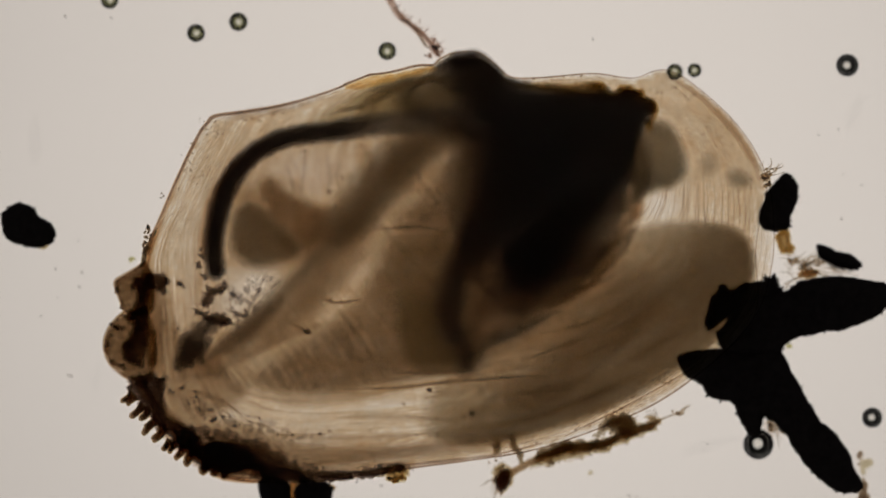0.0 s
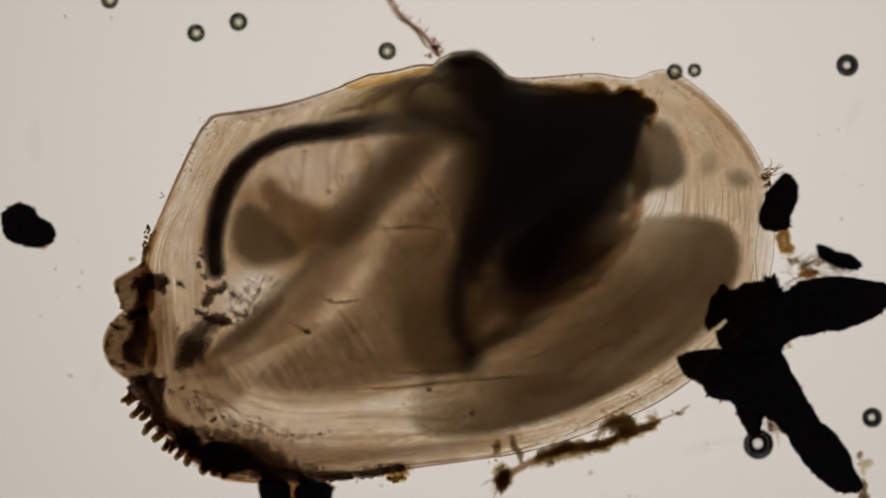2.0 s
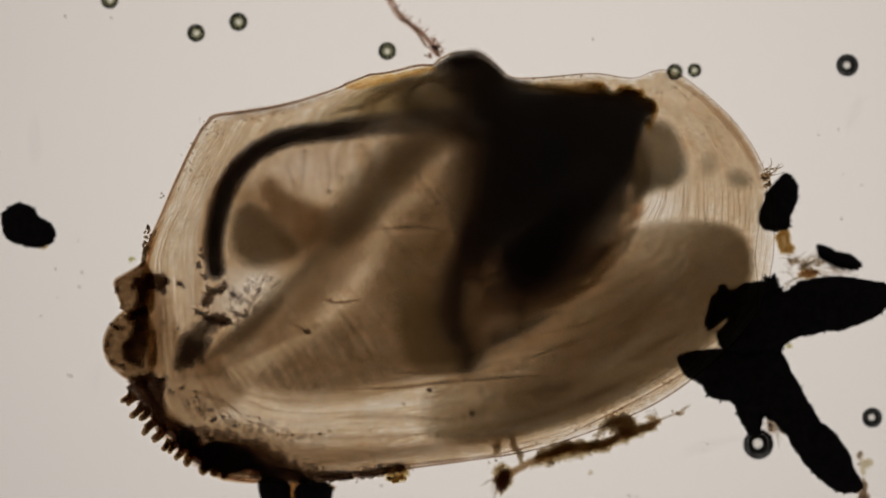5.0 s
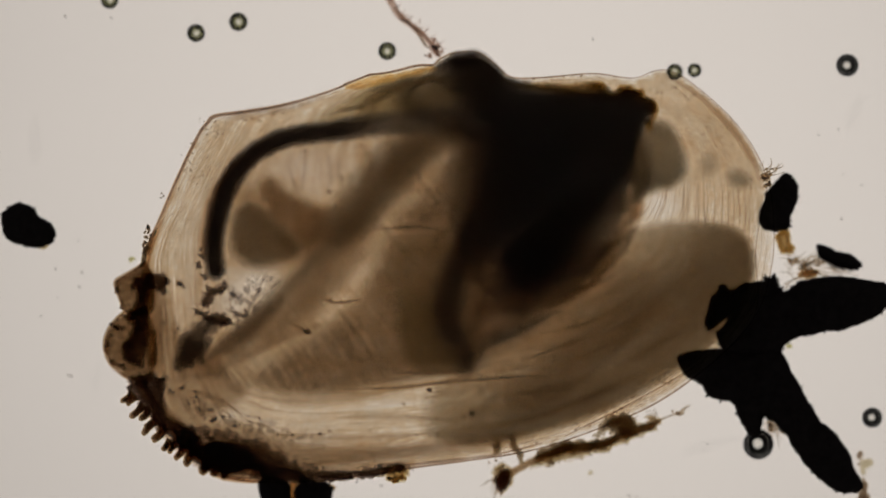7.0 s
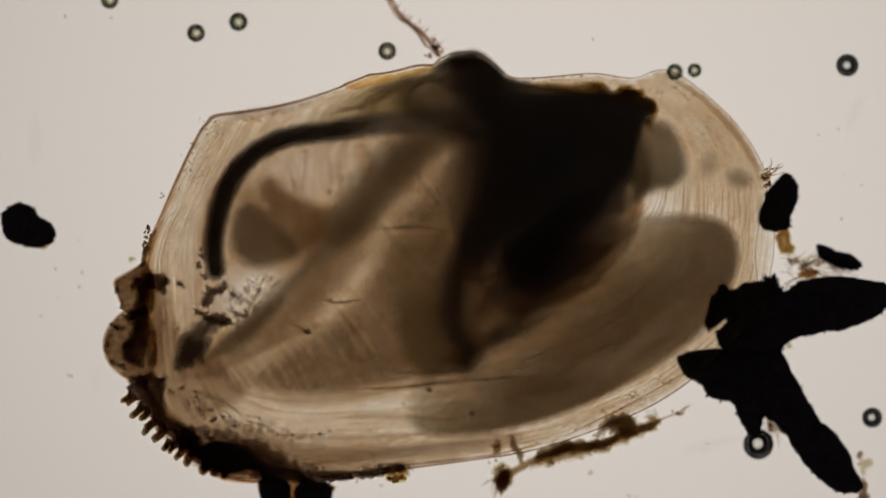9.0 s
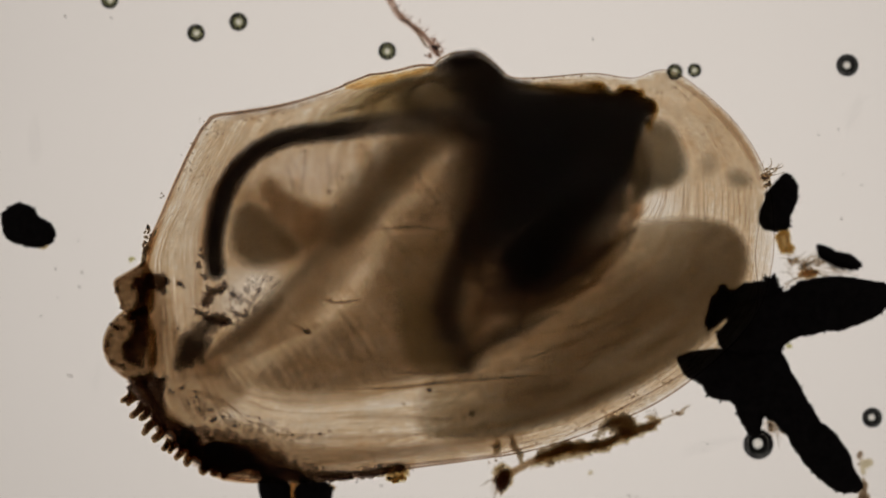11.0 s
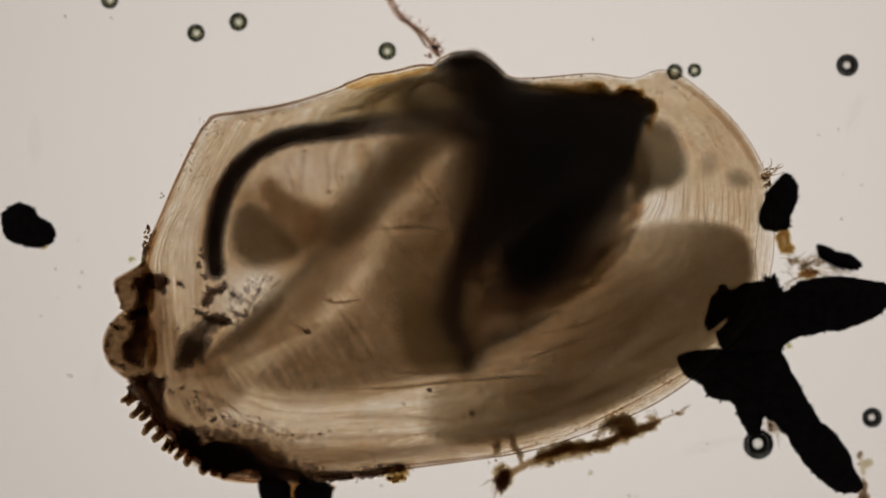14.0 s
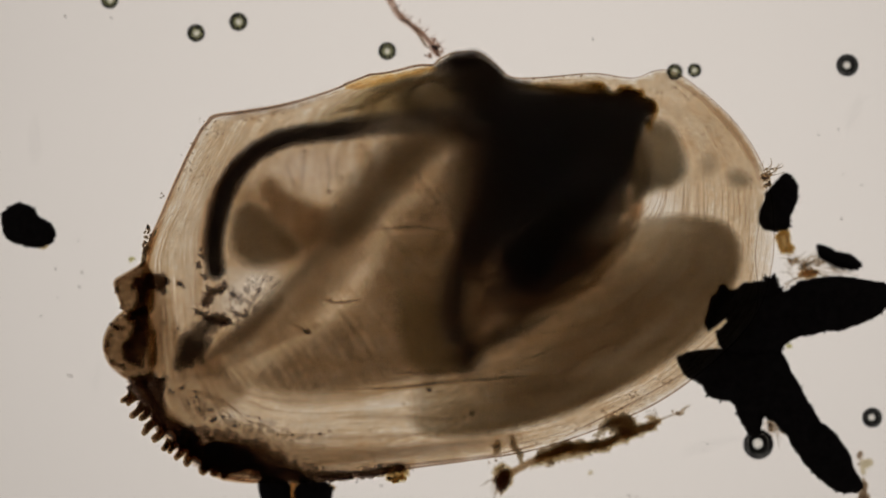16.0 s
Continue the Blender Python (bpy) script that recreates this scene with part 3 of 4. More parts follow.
for x, y, a, b in ((358, 452, 10, 8), (352, 470, 9, 10), (362, 488, 10, 8), (411, 290, 9, 8), (356, 440, 6, 8)):
    inner("pigment_patch", rough(oval(x, y, a, b, 20, 24), 3, 8, x), 230, 8, 8, M_BLOT_FINE, step=4.0)
LIMB = beside([848, 340, 828, 430, 803, 505, 796, 550, 803, 592, 824, 634], 24)
ARM = beside([824, 640, 858, 614, 900, 590, 950, 567, 1005, 546, 1050, 520], 15)
def gut_hairs():
    """Fine frayed fibres along both sides of the intestine."""
    rnd = random.Random(17)
    line = flow([383, 484, 378, 430, 392, 355, 430, 290, 495, 247, 580, 233, 640, 225], 260, False)
    t = np.gradient(line, axis=0)
    t /= np.linalg.norm(t, axis=1)[:, None] + 1e-9
    out = []
    for i in range(6, int(0.78 * len(line)), 3):
        for side in (-1, 1):
            x, y = line[i] + side * np.array((-t[i, 1], t[i, 0])) * rnd.uniform(8, 17)
            a, long = radians(-56 + rnd.uniform(-22, 22)), rnd.uniform(5, 14)
            dx, dy = math.cos(a) * long, math.sin(a) * long
            out.append(cord([(x - dx, y - dy), (x, y), (x + dx, y + dy)], [1, rnd.uniform(2.5, 6), 1], 140 + rnd.uniform(0, 60), 5, 0.4))
    return joined(*out)


part("gut_fibre", gut_hairs(), M_FOLD, mussel, "dark frayed fibres along the intestine")
inner("mantle_network", flow([400, 500, 440, 478, 500, 480, 490, 530, 450, 575, 405, 600, 390, 560]), RIM - 110, 8, 24, M_BLOT_FINE, "dim brown pigment network", step=5.0, fade=lambda x, y: 0.30)
inner("mantle_edge", stripe([372, 838, 400, 846, 440, 851, 480, 853], [8, 15, 13, 6], 40), RIM, 8, 6, M_RUSSET, "amber translucent edge of the mantle", step=5.0)
limb = inner("pedal_muscle", stripe([870, 330, 835, 430, 812, 510, 804, 560, 820, 610, 860, 660], [120, 120, 120, 120, 110, 80]), 170, 50, 12, M_GUT,
             "dark pedal muscle in the foot's base", fade=lambda x, y: 0.60 * LIMB(x, y) * ramp(y, 350, 450) * (1 - 0.50 * ramp(y, 580, 630)), step=7.0)
inner("pedal_muscle", stripe([806, 656, 858, 616, 900, 592, 950, 570, 1005, 549, 1060, 518], [60, 76, 76, 72, 66, 40]), 170, 30, 8, M_GUT, "dark slanting strand of the pedal muscle",
      fade=lambda x, y: (0.12 + 0.26 * ramp(x, 835, 880) - 0.38 * ramp(x, 900, 1020)) * ARM(x, y) * (1 + 0.8 * noise.fractal(Vector(((x + 2 * y) / 90.0, (y + 0.5 * x) / 9.0, 2.0)), 0.9, 2.0, 3)), step=5.0)
BASE = within([1128, 370, 1116, 420, 1088, 462, 1050, 496, 1000, 534, 940, 570, 885, 606, 838, 662], 62)
inner("foot_base", flow([795, 390, 900, 380, 1000, 380, 1120, 360, 1116, 420, 1088, 462, 1050, 496, 1000, 534, 940, 570, 885, 606, 840, 660, 800, 650, 785, 520]), 140, 60, 14, M_RED,
      "dark red-brown base of the foot", fade=lambda x, y: BASE(x, y) * ramp(x, 795, 875) * (0.70 + 0.25 * ramp(y, 500, 540) - 0.35 * ramp(x, 930, 1010)) * ramp(y, 400, 490), step=7.0)
for line, w in (([960, 552, 1010, 525, 1060, 490, 1090, 455], 26),
                ([1040, 470, 1085, 430, 1112, 385], 30)):
    inner("fibre_fringe", stripe(line, [4, w, w, 6], 40), 190, 12, 0.5 * w, M_STREAK, step=5.0)
inner("labial_palp", flow([700, 500, 745, 490, 780, 530, 800, 595, 832, 638, 800, 668, 748, 668, 710, 645, 694, 600, 690, 550]), 80, 26, 30, M_BROWN, "brown labial palp", wild=3,
      fade=lambda x, y: 0.25 + 0.75 * ramp(y, 500, 575))
inner("labial_palp", flow([680, 430, 740, 400, 800, 400, 810, 520, 770, 580, 700, 560, 660, 500]), 80, 26, 46, M_BROWN, "thin olive labial palp", wild=6, fade=lambda x, y: 0.38)
inner("posterior_muscle", flow([402, 384, 436, 353, 478, 366, 510, 394, 540, 424, 528, 460, 476, 480, 430, 474, 401, 442]), 70, 40, 24, M_GREY, "grey round adductor muscle", fade=lambda x, y: 0.82)
inner("anterior_muscle", flow([1150, 205, 1190, 215, 1218, 260, 1222, 305, 1196, 336, 1155, 348, 1118, 368, 1106, 290, 1130, 230]), 150, 40, 22, M_GREY, "grey oval adductor muscle", fade=lambda x, y: 1.05 + 0.35 * ramp(y, 260, 330))
inner("pedal_retractor", oval(1308, 316, 30, 24, 15), 120, 20, 24, M_GREY, "small grey muscle scar", fade=lambda x, y: 0.7)
inner("pedal_retractor", oval(1256, 290, 24, 30, 15), 120, 20, 24, M_GREY, "faint grey muscle scar", fade=lambda x, y: 0.35)
inner("kidney", flow([461, 316, 488, 308, 503, 332, 532, 349, 590, 356, 655, 330, 665, 400, 615, 450, 570, 436, 542, 452, 505, 404, 474, 380, 459, 350]), 90, 30, 17, M_KIDNEY,
      "pink-brown lobed kidney", wild=3, fade=lambda x, y: 1 - 0.85 * ramp(x, 555, 625))
inner("kidney_bed", flow([400, 340, 450, 300, 500, 300, 560, 340, 600, 400, 570, 470, 500, 490, 410, 480]), 60, 16, 40, M_BED, "thin brown skin round the kidney")
inner("kidney_pore", oval(512, 438, 26, 20, 20), 70, 14, 18, M_KIDNEY, "dark spot of the kidney", fade=lambda x, y: 0.45)
MANTLE = flow([310, 470, 350, 310, 430, 235, 560, 195, 700, 150, 800, 110, 880, 130, 960, 300, 1100, 430, 1180, 480, 1180, 580, 1060, 680, 930, 740, 780, 700,
               640, 715, 500, 716, 390, 690, 300, 668])
inner("mantle", MANTLE, 120, 16, 60, M_MANTLE, "thin pale brown mantle lining the shell",
      fade=lambda x, y: 1 - 0.85 * math.exp(-((x - 548) / 62) ** 2 - ((y - 300) / 48) ** 2) - 0.8 * math.exp(-((x - 440) / 60) ** 2 - ((y - 520) / 50) ** 2) - 0.45 * BAND(x, y))
inner("umbo_flesh", flow([705, 135, 745, 120, 782, 104, 810, 98, 840, 110, 850, 160, 830, 225, 780, 240, 720, 225, 690, 180]), 170, 60, 34, M_UMBO,
      "dark brown flesh under the umbo", fade=lambda x, y: 0.42 * (1 - 0.8 * ramp(x, 765, 825)) * (1 - 0.38 * math.exp(-((x - 772) / 42) ** 2 - ((y - 172) / 24) ** 2)))
inner("umbo_skin", stripe([768, 126, 788, 114, 808, 108, 842, 108, 866, 122, 900, 146, 940, 146], [10, 26, 42, 48, 40, 26, 6]), 175, 20, 18, M_UMBO, "dark horny skin over the umbo", step=5.0,
      fade=lambda x, y: 0.62)
inner("mantle_fold", flow([256, 480, 300, 490, 330, 580, 400, 640, 450, 690, 410, 735, 330, 770, 280, 720, 256, 640]), 110, 16, 30, M_KIDNEY, "brown fold of the mantle at the siphons")
inner("mantle_fold", flow([330, 750, 420, 735, 520, 765, 650, 778, 780, 768, 900, 755, 940, 785, 850, 808, 720, 826, 600, 844, 500, 850, 400, 842]), 110, 16, 30, M_KIDNEY,
      "brown lower fold of the mantle", fade=lambda x, y: 0.95 + 0.6 * ramp(y, 780, 835))
heart = inner("heart", oval(550, 300, 66, 44, -8), 70, 30, 26, M_HEART, "pale beating heart with faint fibres")
for pts, w in (([540, 262, 537, 300, 532, 345], 6), ([578, 275, 584, 305, 580, 348], 7), ([508, 290, 515, 315, 522, 338], 5), ([600, 280, 596, 310, 604, 335], 5)):
    part("heart_fibre", cord([tuple(v) for v in np.array(pts, float).reshape(-1, 2)], [2, 2 * w, 2 * w, 2], 70, 16, 0.4), M_FAINT, heart)
inner("hinge_flesh", stripe([540, 222, 630, 190, 720, 168, 810, 158, 890, 165], [20, 66, 86, 86, 70]), 160, 16, 24, M_BROWN, "brown fold under the hinge", fade=lambda x, y: 0.6 + 0.8 * ramp(x, 600, 670) - 0.75 * ramp(x, 690, 800))

lobe = inner("siphon", rough(flow([262, 545, 230, 548, 208, 562, 190, 585, 184, 612, 192, 640, 212, 660, 230, 672, 262, 690, 280, 620]), 3, 20),
             RIM, 40, 7, M_SIPHON, "amber excurrent siphon with black pigment", soft=False, step=6.0)
inner("mantle_lobe", rough(flow([258, 460, 240, 474, 220, 486, 206, 496, 203, 504, 207, 516, 213, 532, 217, 550, 240, 560, 270, 556, 275, 500]), 1.5, 12), RIM, 36, 7, M_SIPHON,
      "small amber mantle lobe with black pigment", soft=False, step=6.0)
for line in ([255, 464, 238, 476, 218, 488, 203, 498, 204, 512, 210, 530, 216, 549], [222, 549, 206, 562, 189, 585, 183, 612, 191, 640, 212, 661, 232, 676, 226, 692]):
    part("siphon_edge", cord(np.array(line).reshape(-1, 2) + np.array((3.0, 0.0)), [8, 12, 12, 8], RIM, 40), M_HEM, mussel)
inner("mantle_margin", flow([300, 770, 335, 735, 365, 738, 400, 742, 455, 754, 500, 786, 550, 814, 620, 822, 720, 812, 728, 842, 600, 852, 480, 855, 390, 850, 340, 830]), RIM - 30, 30, 26,
      M_BLOT, "black pigmented margin of the mantle", wild=6, fade=lambda x, y: 1.3 * ramp(y - 0.10 * (x - 350), 738, 800) * (1 - 0.25 * ramp(x, 400, 470)) * (1 - 0.25 * ramp(x, 470, 600)), step=6.0)
inner("mantle_margin", flow([222, 692, 232, 662, 262, 656, 300, 664, 296, 705, 310, 735, 352, 760, 345, 805, 318, 800, 280, 765, 250, 725]), RIM - 10, 24, 18,
      M_BLOT, "black pigmented margin above the papillae", wild=5, fade=lambda x, y: 1.40 - 0.6 * ramp(x + 0.3 * (y - 700), 285, 320) * ramp(745 - y, 0, 30), step=5.0)
inner("mantle_margin", stripe([440, 832, 500, 841, 560, 844, 620, 841, 680, 833, 722, 826], [40, 34, 26, 22, 26, 16]), RIM - 20, 16, 10, M_BLOT, "black band along the shell's lower edge", wild=3,
      fade=lambda x, y: 1.25 - 0.3 * ramp(x, 560, 640), step=5.0)
inner("mantle_margin", rough(oval(402, 808, 66, 36, 8, 60), 8, 20), RIM - 40, 16, 24, M_BLOT, "densest black pigment of the mantle's corner", fade=lambda x, y: 1.3, step=5.0)
inner("mantle_speckle", flow([290, 680, 350, 690, 420, 715, 520, 740, 620, 760, 560, 800, 460, 790, 380, 770, 310, 730]), RIM - 60, 12, 40, M_BLOT_FINE, "fine brown speckle on the mantle",
      fade=lambda x, y: 0.34 - 0.12 * ramp(x, 380, 560), step=7.0)


inner("mantle_hem", stripe([244, 676, 272, 718, 312, 766, 356, 806, 410, 830, 490, 842], [30, 44, 52, 50, 34, 14]), RIM - 20, 16, 16, M_HEM, "brown hem of the mantle above the papillae", wild=3, step=7.0, fade=lambda x, y: 0.8)


def papillae():
    tips = [(212, 712), (224, 718), (229, 740), (245, 743), (252, 771), (268, 780), (286, 798), (298, 803), (308, 814), (328, 826), (352, 838), (374, 843), (393, 849)]
    for k, (x, y) in enumerate(tips):
        a = radians(38 + 2.2 * k)
        long = (30, 26, 36, 28, 40, 34, 26, 24, 34, 38, 30, 24, 18)[k]
        bx, by = x + math.cos(a) * long, y - math.sin(a) * long
        wide = (14, 13, 16, 15, 17, 18, 14, 14, 16, 20, 22, 20, 16)[k]
        bend = (2, -1, 1, 2, -2, 3, 1, -1, 2, -2, 3, 1, 0)[k]
        line = rough(stripe([bx, by, (x + bx) / 2 + bend, (y + by) / 2 + bend, x, y], [1.5 * wide, 1.15 * wide, wide, 0.95 * wide, 0.9 * wide, 0.8 * wide, 0.35 * wide], 28), 1.5, 9, k)
        p = inner("papilla", line, RIM + 20, 10, 4, M_SIPHON, step=4.0, soft=False)
        core = stripe([bx, by, (x + bx) / 2 + bend, (y + by) / 2 + bend, x + 0.16 * (bx - x), y + 0.16 * (by - y)], [1.3 * wide, wide, 0.8 * wide, 0.75 * wide, 0.3 * wide], 24)
        inner("papilla_core", core, RIM + 20, 8, 4.5, M_HEM if k in (1, 5, 8, 11, 12) else M_TWIG, step=3.5, parent=p)


papillae()
inner("hinge_ligament", rough(flow([602, 156, 650, 135, 700, 127, 762, 116, 772, 126, 700, 146, 640, 160]), 2.0, 14), RIM + 20, 14, 6, M_HORN,
      "golden horny hinge ligament", step=5.0)
part("ligament_edge", cord([(603, 156), (612, 148), (640, 138), (655, 132), (676, 131), (700, 125), (735, 116), (764, 114)], [3, 5, 4, 5, 4, 5, 4, 3], RIM + 30, 60, 0.4), M_EDGE, mussel)


def rim_of(line, z):
    widths = [4, 3.5, 3, 1.5, 1.5, 2, 2, 2.5, 3, 3, 4, 5, 1.5, 1, 1, 5, 9, 7, 4, 4, 4]
    part("shell_rim", cord(np.concatenate([line, line[:1]]), widths, z, len(line), 0.4), M_EDGE, mussel, "brown horny edge of the shell")


inner("shell_border", stripe([1180, 134, 1236, 168, 1290, 220, 1332, 283, 1352, 345], [6, 16, 20, 18, 6]), RIM + 8, 6, 8, M_RIMSOFT, "soft brown border of the shell", step=6.0, fade=lambda x, y: 0.75)
inner("shell_border", stripe([364, 224, 346, 250, 314, 318, 286, 386, 268, 432, 258, 476], [4, 9, 11, 13, 15, 10]), RIM + 8, 6, 6, M_RUSSET, "russet border of the shell", step=5.0, fade=lambda x, y: 0.8 + 0.3 * ramp(y, 380, 440))
inner("shell_border", stripe([282, 392, 270, 418, 259, 444, 252, 476], [3, 9, 13, 14]), RIM + 10, 6, 6, M_TWIG, "dark crusted border of the shell", step=4.0)
inner("shell_border", stripe([384, 210, 430, 203, 500, 192, 560, 175, 604, 160], [8, 26, 24, 16, 6]), RIM + 8, 6, 12, M_LILAC, "grey-lilac border of the shell by the hinge", step=6.0)
rim_of(UPPER, RIM + 5)
rim_of(MARGIN * 0.997 + np.array((2.0, 1.5)), RIM - 5)
for pts, w in (([380, 842, 480, 848, 600, 842, 720, 824, 870, 806, 960, 784], 9), ([1000, 772, 1090, 728, 1160, 690, 1220, 655], 4)):
    p = np.array(pts, float).reshape(-1, 2)
    part("growth_ridge", cord([tuple(v) for v in p], [2, w, w, 2], RIM + 12, 60, 0.3), M_EDGE, mussel)


def growth_lines():
    """Dark steps of growth: the margin as it was when the shell was smaller."""
    rnd = random.Random(5)
    n = len(MARGIN)
    right = int(n * 0.24)
    for k in (0.975, 0.955, 0.94, 0.915, 0.90, 0.88, 0.862, 0.845, 0.825, 0.80, 0.775, 0.75):
        a = right + rnd.randint(0, 20)
        spans = [(a, a + rnd.randint(60, 100)), (a + rnd.randint(100, 140), a + rnd.randint(145, 165))]
        for i, j in spans:
            line = (UMBO + (MARGIN[i:j] - UMBO) * k)
            line = rough(line, 2.0, 60.0, k * 10)
            x, y = line.mean(0)
            part("growth_line", cord([tuple(v) for v in line[::3]], [0.8, 2.6, 3.2, 2.4, 0.8], lambda px, py: RIM + 14 + DOME(px, py), 3 * len(line), 0.25), M_LINE, mussel)


DOME = dome_of(MARGIN, 158.0)
growth_lines()


def front_wrinkles():
    """Fine bright and dark pleats of the shell before the front muscle."""
    rnd = random.Random(8)
    for k in range(13):
        x = 1146 + 8.5 * k + rnd.uniform(-9, 9)
        lean = 26 - 2.4 * k
        top, low_y = 318 + rnd.uniform(-12, 16), 402 + rnd.uniform(-14, 10)
        line = [(x + lean * 0.5, top), (x + 0.25 * lean, (top + low_y) / 2 + rnd.uniform(-8, 8)), (x - lean * 0.6, low_y)]
        part("pleat", cord(line, [1, rnd.uniform(1.5, 8), rnd.uniform(2, 7), 1], 250, 12, 0.3), M_LINE if k % 3 else M_SHADE, mussel)


front_wrinkles()


def filaments():
    """Gill filaments hang from the axis across the gill, nearly side by side."""
    line = flow([800, 235, 740, 255, 690, 285, 620, 380, 560, 455, 500, 520, 430, 590, 360, 645], 90, False)
    step = np.cumsum(np.r_[0, np.hypot(*np.diff(line, axis=0).T)])
    count = int(step[-1] / 9.5)
    rnd = random.Random(11)
    for i in range(count):
        s = (i + 0.5 + rnd.uniform(-0.25, 0.25)) * step[-1] / count
        x, y = float(np.interp(s, step, line[:, 0])), float(np.interp(s, step, line[:, 1]))
        f = i / count
        a = radians(48 + 12 * f + rnd.uniform(-1.2, 1.2))
        long = 330 - 160 * f
        q = [(x, y)]
        for k in range(1, 13):
            b = a + 0.10 * math.sin(k * 0.5 + f * 4)
            x, y = x + math.cos(b) * long / 12, y + math.sin(b) * long / 12
            q.append((x, y))
        q = np.array(q)
        keep = inside(q, GILL) & (gap(q, GILL) > 6)
        n = int(np.argmin(keep[1:])) + 1 if not keep[1:].all() else len(q)
        if n < 3:
            continue
        length = float(np.hypot(*np.diff(q[:n], axis=0).T).sum())
        fine = np.array([(np.interp(u, np.linspace(0, 1, n), q[:n, 0]), np.interp(u, np.linspace(0, 1, n), q[:n, 1])) for u in np.linspace(0, 1, max(int(length / 6.2), 4))])
        part("filament", cord(fine, [3, rnd.uniform(5, 7.5), rnd.uniform(5.5, 8), 3], 105, exact=True, beads=0.6), M_FILAMENT, gill)


filaments()


def wrinkles():
    """Dark folds and fibres that show through the shell."""
    folds = [([700, 660, 770, 658, 850, 655], 7), ([600, 690, 700, 686, 780, 678, 900, 668, 1000, 664], 5), ([820, 545, 880, 543, 960, 538], 6),
             ([930, 560, 1000, 520, 1050, 505, 1085, 485], 6), ([1135, 548, 1170, 520, 1205, 490], 6),
             ([1060, 596, 1110, 570, 1150, 545], 5), ([562, 522, 580, 532, 605, 536, 635, 530], 5), ([640, 408, 690, 404, 740, 402, 780, 408, 815, 418], 5),
             ([760, 440, 820, 436, 910, 438], 4)]
    folds += [([960, 590, 1030, 575, 1100, 540, 1150, 500], 4), ([1000, 640, 1080, 610, 1140, 580], 4), ([920, 640, 1000, 612, 1060, 590], 4),
             ([500, 565, 530, 580, 545, 590], 4)]
    for line, w in (([718, 186, 728, 165, 752, 138, 790, 128], 15), ([628, 195, 660, 178, 700, 160, 745, 140], 22), ([740, 148, 765, 140, 790, 148], 16), ([590, 200, 620, 192, 650, 188], 12),
                    ([792, 160, 806, 162, 818, 160], 14), ([640, 165, 700, 150, 760, 130], 20)):
        inner("hinge_fold", stripe(line, [3, w, w, 4], 30), 175, 8, 0.5 * w, M_HINGEFOLD, step=4.0, fade=lambda x, y: 0.8)
    for x, y, a, b in ((699, 180, 6, 5), (775, 171, 7, 4), (802, 160, 9, 6), (640, 190, 6, 4), (742, 145, 8, 5)):
        inner("hinge_spot", rough(oval(x, y, 1.3 * a, 1.3 * b, 10, 20), 2, 8, x), 120, 6, 7, M_HEM, step=3.5, fade=lambda u, v: 0.6)
    for pts, w in folds:
        p = np.array(pts, float).reshape(-1, 2)
        part("fold", cord([tuple(v) for v in p], [2, 1.7 * w, 1.7 * w, 2], 205, 30, 0.3), M_FOLD, mussel)
    for pts, w in (([1110, 640, 1160, 612, 1210, 590], 14), ([1000, 720, 1060, 695, 1130, 660], 16), ([860, 705, 960, 690, 1060, 660], 14), ([900, 745, 1000, 722, 1090, 682], 22),
                   ([950, 620, 1040, 596, 1120, 540], 12), ([600, 740, 700, 738, 800, 745], 12), ([480, 770, 620, 776, 760, 768], 14), ([600, 800, 720, 795, 860, 780], 12),
                   ([420, 640, 500, 600, 580, 570], 16), ([330, 690, 380, 705, 430, 735], 14), ([640, 255, 660, 290, 640, 330], 12), ([400, 686, 500, 711, 600, 709, 700, 690, 860, 664], 16)):
        p = np.array(pts, float).reshape(-1, 2)
        part("fold", cord([tuple(v) for v in p], [2, 1.4 * w, 1.4 * w, 2], 40, 30, 0.3), M_SHADE, mussel)


wrinkles()

SPOTS = [(318, 503, 4, 5, 6), (412, 520, 8, 5, 5), (430, 556, 10, 8, 5), (300, 580, 24, 20, 5), (330, 700, 50, 26, 22), (420, 745, 70, 14, 20), (560, 770, 60, 14, 8), (348, 702, 12, 8, 5)]
spots = part("pigment_spot", scatter(SPOTS, RIM - 30, 7, 0.8, 3.2), M_SPOT, mussel, "black pigment specks")
tagged(spots, kind="stuff")
inner("pigment_patch", flow([298, 656, 304, 612, 326, 578, 352, 556, 396, 545, 408, 562, 388, 596, 370, 628, 352, 652, 325, 664]), RIM - 90, 12, 22, M_BLOT_SOFT, "soft black pigment patch", step=5,
      fade=lambda x, y: 0.75 + 0.7 * math.exp(-((x - 334) / 34) ** 2 - ((y - 622) / 30) ** 2))
for x, y, a, b, turn in ((380, 512, 24, 11, -22), (366, 530, 12, 16, 30), (349, 552, 10, 9, 0), (388, 565, 20, 13, 10), (366, 560, 14, 9, 40), (412, 520, 9, 7, 0), (425, 558, 13, 8, 0), (318, 503, 9, 9, 0)):
    inner("pigment_patch", rough(oval(x, y, 1.25 * a, 1.25 * b, turn, 36), 7, 11, x), RIM - 30, 8, 9, M_BLOT_FINE if a < 11 else M_BLOT, step=3.5, fade=lambda u, v: 0.92)
inner("pigment_patch", flow([230, 484, 262, 474, 298, 484, 302, 512, 290, 530, 270, 522, 268, 560, 268, 620, 258, 660, 238, 655, 210, 640, 206, 612, 222, 590, 222, 555, 232, 520]), RIM - 20, 12, 19, M_BLOT,
      "black band at the siphons' base", step=5, wild=4, fade=lambda x, y: 1.35 - 0.4 * ramp(y, 600, 650))
